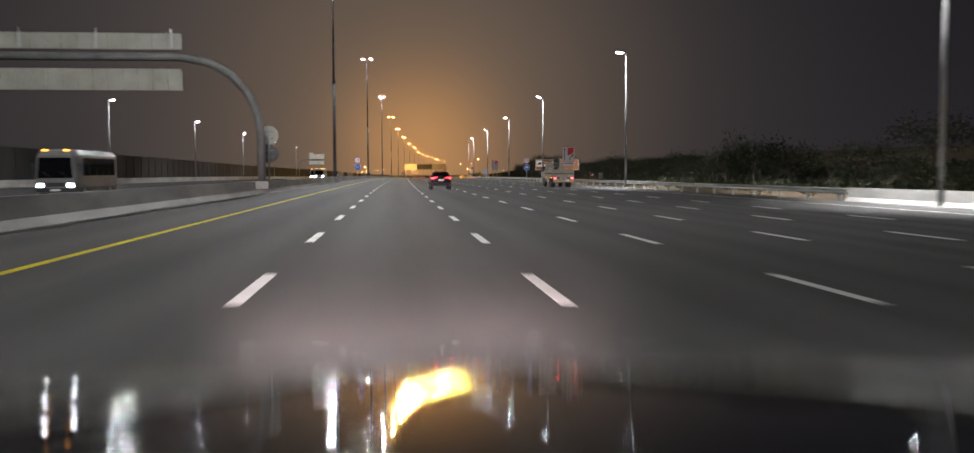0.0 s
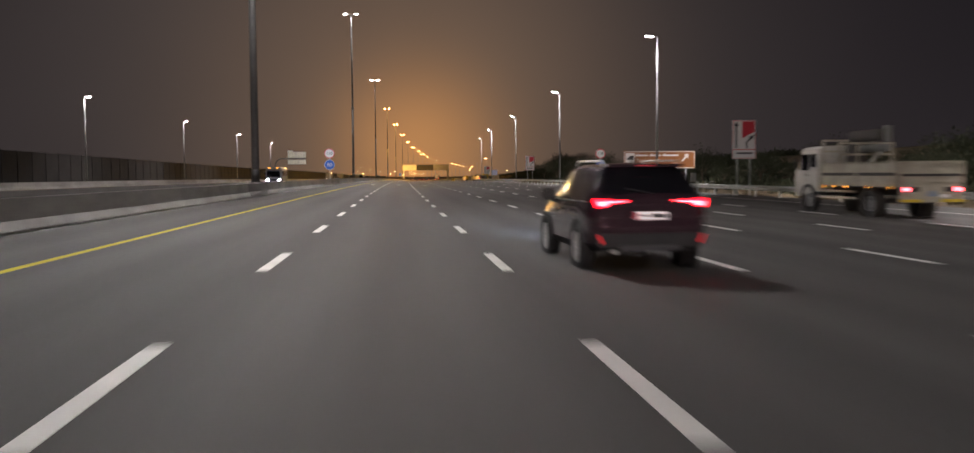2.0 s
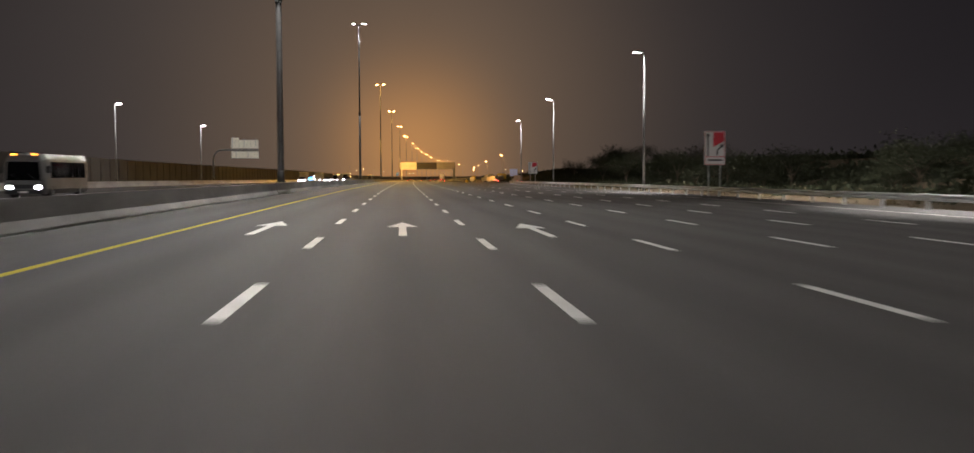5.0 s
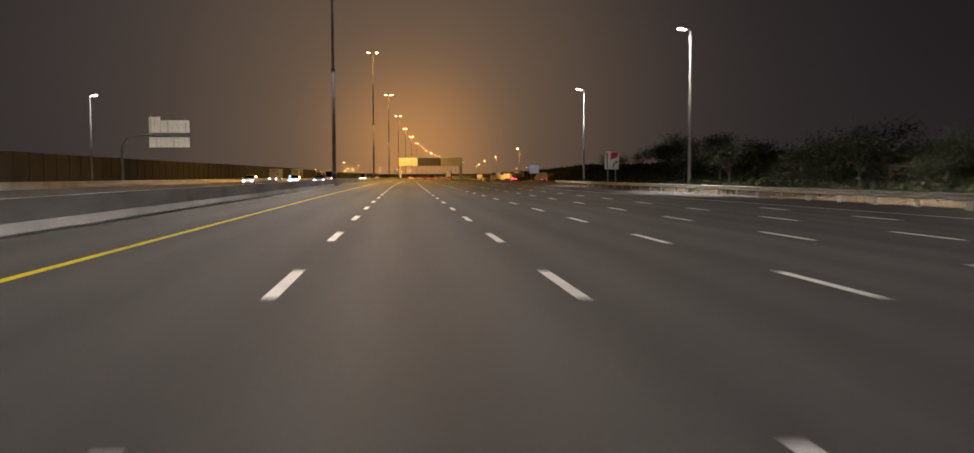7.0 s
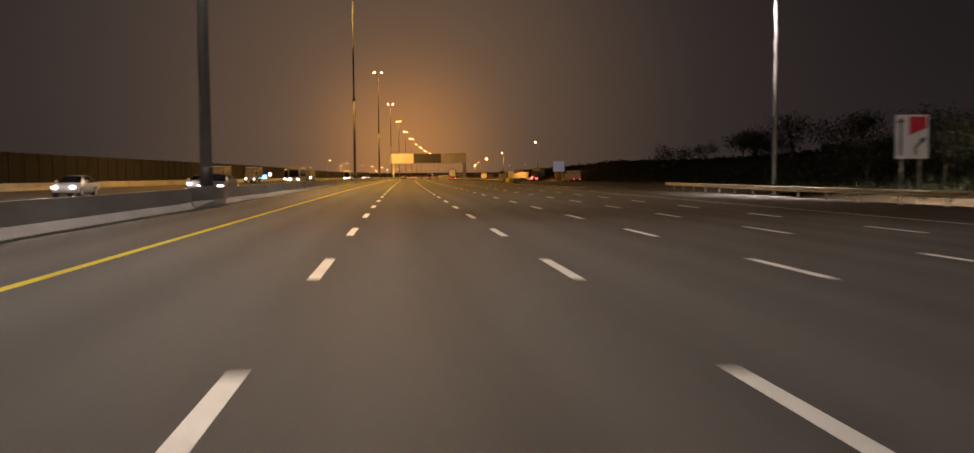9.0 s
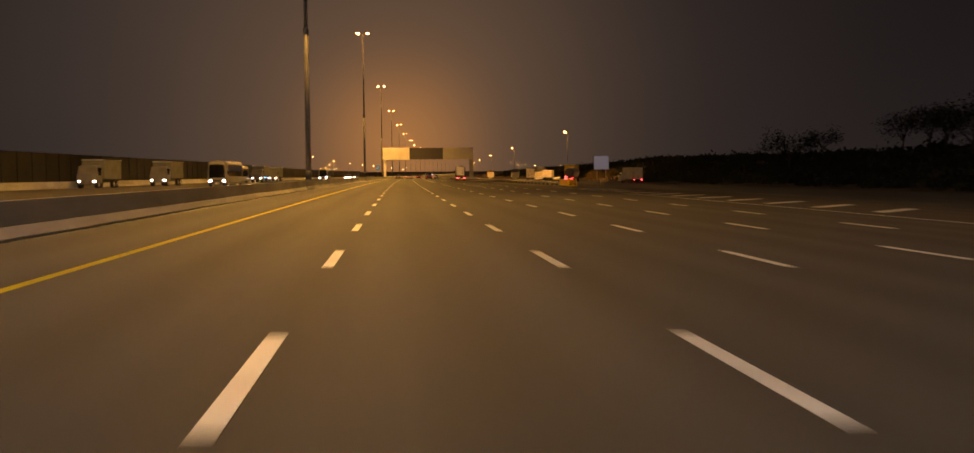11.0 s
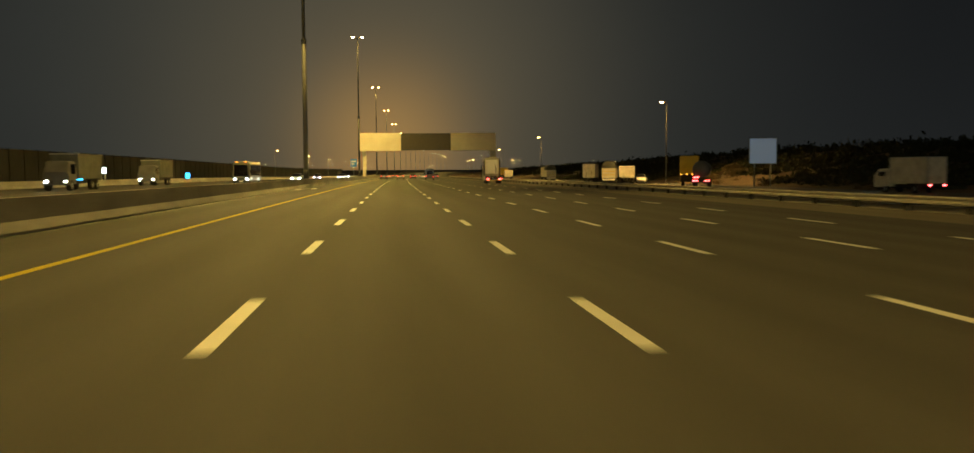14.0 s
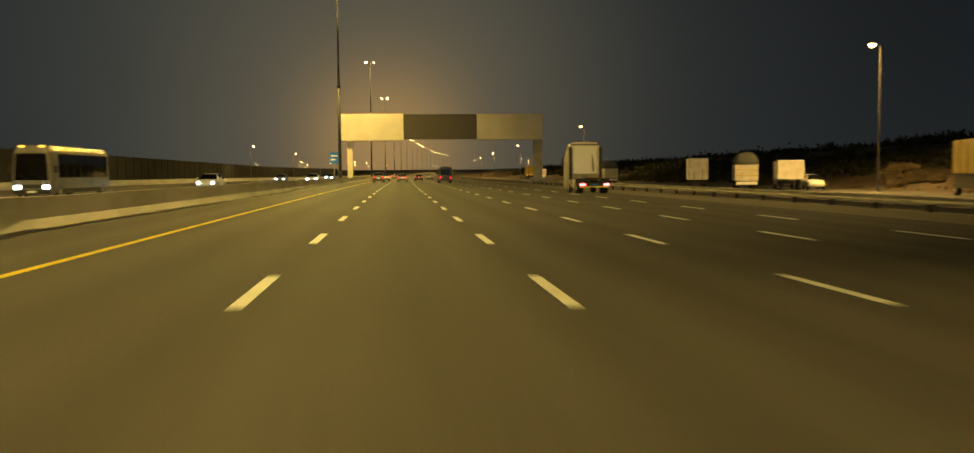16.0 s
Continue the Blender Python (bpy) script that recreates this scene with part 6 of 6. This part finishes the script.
def shrubs():
    bm = bmesh.new()
    r2 = random.Random(11)
    for i in range(420):
        y = r2.uniform(60, 760)
        x = r2.uniform(28, 46) if y < 400 else r2.uniform(51.5, 72)
        m = at(x, y, hill(x, y))
        sz = r2.uniform(0.5, 1.5)
        for k in range(70):
            o = Vector((r2.gauss(0, 0.5), r2.gauss(0, 0.5), abs(r2.gauss(0, 0.4)))) * sz
            s = 0.10 + 0.12 * r2.random()
            q = Euler((r2.random() * 6, r2.random() * 6, r2.random() * 6)).to_quaternion()
            vs = [bm.verts.new(m @ (o + q @ Vector(v))) for v in ((-s, 0, 0), (0, -s * 0.3, 0), (s, 0, 0), (0, s * 0.3, 0))]
            bm.faces.new(vs)
    return part("scrub", bm, M_scrub)


tagged(shrubs(), "dry desert scrub along the verge", "scrub", kind="stuff")


def lit_bush(x, y, wide, high, seed):
    """A rounded dusty bush under the lay-by lamp."""
    h = thing("bush", at(x, y, hill(x, y) - 0.05), "rounded dusty bush lit by the lay-by lamp", "bush", "bushes under the lay-by lamp")
    r4 = random.Random(seed)
    bm = bmesh.new()
    for k in range(5):
        t4 = k * 1.3
        tube(bm, [(0, 0, -0.2), (math.cos(t4) * wide * 0.15, math.sin(t4) * wide * 0.15, high * 0.35), (math.cos(t4) * wide * 0.32, math.sin(t4) * wide * 0.32, high * 0.65)], [0.07, 0.05, 0.02], 5)
    part("stems", bm, M_bark, h)
    bm = bmesh.new()
    for k in range(3600):
        d = Vector((r4.gauss(0, 1), r4.gauss(0, 1), r4.gauss(0, 1))).normalized()
        lump = noise.noise(d * 1.9 + Vector((seed * 7.3, 0, 0)))
        if noise.noise(d * 4.5 + Vector((0, seed * 3.1, 0))) < -0.22:
            continue  # gaps in the foliage
        d *= (0.55 + 0.45 * r4.random() ** 0.6) * (0.86 + 0.42 * lump)
        o = Vector((d.x * wide / 2, d.y * wide / 2, high * 0.42 + d.z * high * 0.5))
        s = 0.09 + 0.10 * r4.random()
        q = Euler((r4.random() * 6, r4.random() * 6, r4.random() * 6)).to_quaternion()
        bm.faces.new([bm.verts.new(o + q @ Vector(v)) for v in ((-s, 0, 0), (0, -s * 0.5, 0.02), (s, 0, 0), (0, s * 0.5, 0.02))])
    part("foliage", bm, M_scrub, h)
    return h


lit_bush(57.0, 657.0, 5.0, 3.0, 1)
lit_bush(60.5, 649.0, 4.4, 3.0, 2)
lit_bush(54.6, 654.5, 1.9, 1.0, 3)
lit_bush(58.2, 652.6, 2.2, 1.1, 4)


def shop_sign(x, y, z, wide, high, material, label):
    h = thing("lit_sign", at(x, y, -0.1), label, "sign", "lit signs across the motorway")
    part("lit_face", boxes((-wide / 2, wide / 2, 0, 0.2, z, z + high), bevel=0.03), material, h)
    part("sign_case", boxes((-wide / 2 - 0.1, wide / 2 + 0.1, 0.05, 0.35, z - 0.1, z + high + 0.1), bevel=0.03), M_pole_dark, h)
    legs(h, (-wide * 0.3, wide * 0.3), 0, z, 0.12, 0.2)


shop_sign(-52.9, 643.8, 0.6, 3.0, 1.6, M_blue_glow, "pale blue lit shop sign on posts")
shop_sign(-52.4, 657.2, 2.0, 1.1, 1.0, M_white_glow, "white lit shop sign on posts")
shop_sign(-52.0, 719.0, 0.9, 1.1, 1.3, M_blue_glow, "small blue lit sign on posts")


def blue_sign():
    h = thing("blue_sign", at(-10.8, 708.0, fall(-10.8)), "small blue direction sign on one post", "road sign")
    part("board", boxes((-0.75, 0.75, 0, 0.05, 3.0, 4.9), bevel=0.02), M_sign_blue, h)
    part("text_bar", boxes((-0.5, 0.5, -0.008, -0.002, 4.2, 4.4), (-0.5, 0.2, -0.008, -0.002, 3.6, 3.8)), M_sign_white, h)
    legs(h, (0,), -0.1, 4.8, 0.07)


blue_sign()


def far_lamps():
    """Small lamps on poles, far off on both sides of the motorway."""
    bm = bmesh.new()
    r3 = random.Random(17)
    for i in range(90):
        y = r3.uniform(1150, 2600)
        x = r3.choice((-1, 1)) * r3.uniform(60, 420) + (y - 1150) * 0.05
        z = r3.uniform(9, 15)
        o = Vector((*bent(x, y)[:2], z + drop(y)))
        s = 0.28
        vs = [bm.verts.new(o + Vector(v) * s) for v in ((1, 0, 0), (0, 1, 0), (-1, 0, 0), (0, -1, 0), (0, 0, 0.8), (0, 0, -0.8))]
        for q in ((0, 1, 4), (1, 2, 4), (2, 3, 4), (3, 0, 4), (1, 0, 5), (2, 1, 5), (3, 2, 5), (0, 3, 5)):
            bm.faces.new([vs[k] for k in q])
    heads = part("far_lamps", bm, M_sodium)
    tagged(heads, "scattered orange lamps far off in the night", "lamps", kind="stuff")
    bm = bmesh.new()
    r3 = random.Random(17)
    for i in range(90):
        y = r3.uniform(1150, 2600)
        x = r3.choice((-1, 1)) * r3.uniform(60, 420) + (y - 1150) * 0.05
        z = r3.uniform(9, 15)
        wx, wy, _ = bent(x, y)
        tube(bm, [(wx, wy, drop(y) + min(-0.2, hill(x, y)) - 0.5), (wx, wy, drop(y) + z + 0.1)], 0.09, 5)
    part("far_poles", bm, M_pole, heads)


far_lamps()


# ---------------------------------------------------------------- the car that carries the camera, as it stands at first
def own_car():
    h = thing("dark_car", at(0.04, 0.0, fall(0.04)) @ Matrix.Diagonal((1.07, 1, 1, 1)), "black car with a glossy curved bonnet, windscreen open", "car")
    sec = [
        (-2.75, [(0.62, 0.45), (0.80, 0.55), (0.86, 0.90), (0.84, 1.15), (0.78, 1.22), (0.45, 1.25), (0.0, 1.26)]),
        (-2.60, [(0.72, 0.36), (0.90, 0.48), (0.94, 0.90), (0.90, 1.18), (0.80, 1.30), (0.48, 1.33), (0.0, 1.34)]),
        (-2.20, [(0.78, 0.32), (0.94, 0.46), (0.95, 0.88), (0.91, 1.18), (0.72, 1.66), (0.60, 1.74), (0.0, 1.78)]),
        (-1.2, [(0.80, 0.30), (0.94, 0.44), (0.95, 0.86), (0.92, 1.15), (0.72, 1.70), (0.60, 1.78), (0.0, 1.82)]),
        (-0.30, [(0.80, 0.30), (0.94, 0.44), (0.95, 0.85), (0.92, 1.13), (0.71, 1.68), (0.60, 1.76), (0.0, 1.80)]),
        (0.10, [(0.80, 0.30), (0.94, 0.44), (0.95, 0.85), (0.92, 1.10), (0.70, 1.62), (0.58, 1.70), (0.0, 1.73)]),
        (1.05, [(0.80, 0.30), (0.95, 0.45), (0.97, 0.84), (0.97, 1.03), (0.95, 1.05), (0.52, 1.07), (0.0, 1.08)]),
    ]
    spine = ((0.88, 1.120), (0.895, 1.174), (0.92, 1.1772), (1.00, 1.1700), (1.10, 1.1605), (1.25, 1.1450), (1.40, 1.1290), (1.55, 1.1125), (1.70, 1.0955), (1.84, 1.0797), (1.862, 1.0755), (1.89, 1.0600), (1.92, 0.9700))
    crown = ((0.99, -0.105), (0.97, -0.050), (0.90, -0.018), (0.70, -0.005), (0.45, -0.0012), (0.22, -0.0003), (0.0, 0.0))
    nose = [(y, [(w - 0.05 * max(0.0, y - 1.5), z + dz) for w, dz in crown]) for y, z in spine]

    def rounded(bm):
        """The nose sweeps back towards its corners."""
        for v in bm.verts:
            v.co.y -= 0.25 * (abs(v.co.x) / 0.97) ** 1.7 * max(0.0, v.co.y - 1.06) / 0.8
        return bm

    side = lambda i, k: k == 3 and 2 <= i <= 4
    front = lambda i, k: k in (4, 5) and i == 5
    back = lambda i, k: k in (4, 5) and i == 1
    part("body", loft(bmesh.new(), sec, lambda i, k: i >= 0 and not (side(i, k) or front(i, k) or back(i, k))), M_gloss_black, h, smooth=True)
    for s in (0, 1):
        part("side_window", loft(bmesh.new(), sec, side, (s,)), M_glass, h)
    part("rear_window", loft(bmesh.new(), sec, back), M_glass, h)
    part("bonnet", rounded(loft(bmesh.new(), nose, lambda i, k: i >= 0)), M_gloss_black, h, "glossy black bonnet with a rounded front edge", smooth=True)
    wing = [(y, [(0.80, 0.32), (0.94 - 0.10 * max(0, y - 1.4), 0.46), (0.95 - 0.14 * max(0, y - 1.2), 0.74), (pts[0][0], pts[0][1])]) for y, pts in nose]
    for s in (0, 1):
        part("front_wing", rounded(loft(bmesh.new(), wing, lambda i, k: i >= 0, (s,))), M_gloss_black, h, smooth=True)
    part("grille", boxes((-0.70, 0.70, 1.96, 2.02, 0.36, 0.90), bevel=0.03), M_plastic, h)
    part("cowl", boxes((-0.94, 0.94, 0.58, 0.885, 1.00, 1.160), bevel=0.02), M_matte, h, "black plastic cowl under the windscreen")
    part("dashboard", boxes((-0.82, 0.82, 0.30, 0.58, 0.80, 1.07), bevel=0.05), M_plastic, h)
    for s in (-1, 1):
        bm = bmesh.new()
        tube(bm, [(s * 0.35 - 0.3, 0.82, 1.168), (s * 0.35 + 0.32, 0.78, 1.170)], 0.012, 6)
        part("wiper", bm, M_matte, h)
        part("headlight", boxes((min(s * 0.48, s * 0.80), max(s * 0.48, s * 0.80), 1.86, 1.99, 0.66, 0.80), bevel=0.03), M_head, h)
        for y in (-1.75, 1.1):
            wheel(h, s * 0.85, y, 0.37, 0.24, M_alloy, 10)
    beam("headlight_beam", at(0.12, 2.15, 0.72) @ pose(0, 0, 0, 80.0, 0, 0), 26000.0, (1.0, 0.72, 0.68), 40.0)
    return h


own_car()
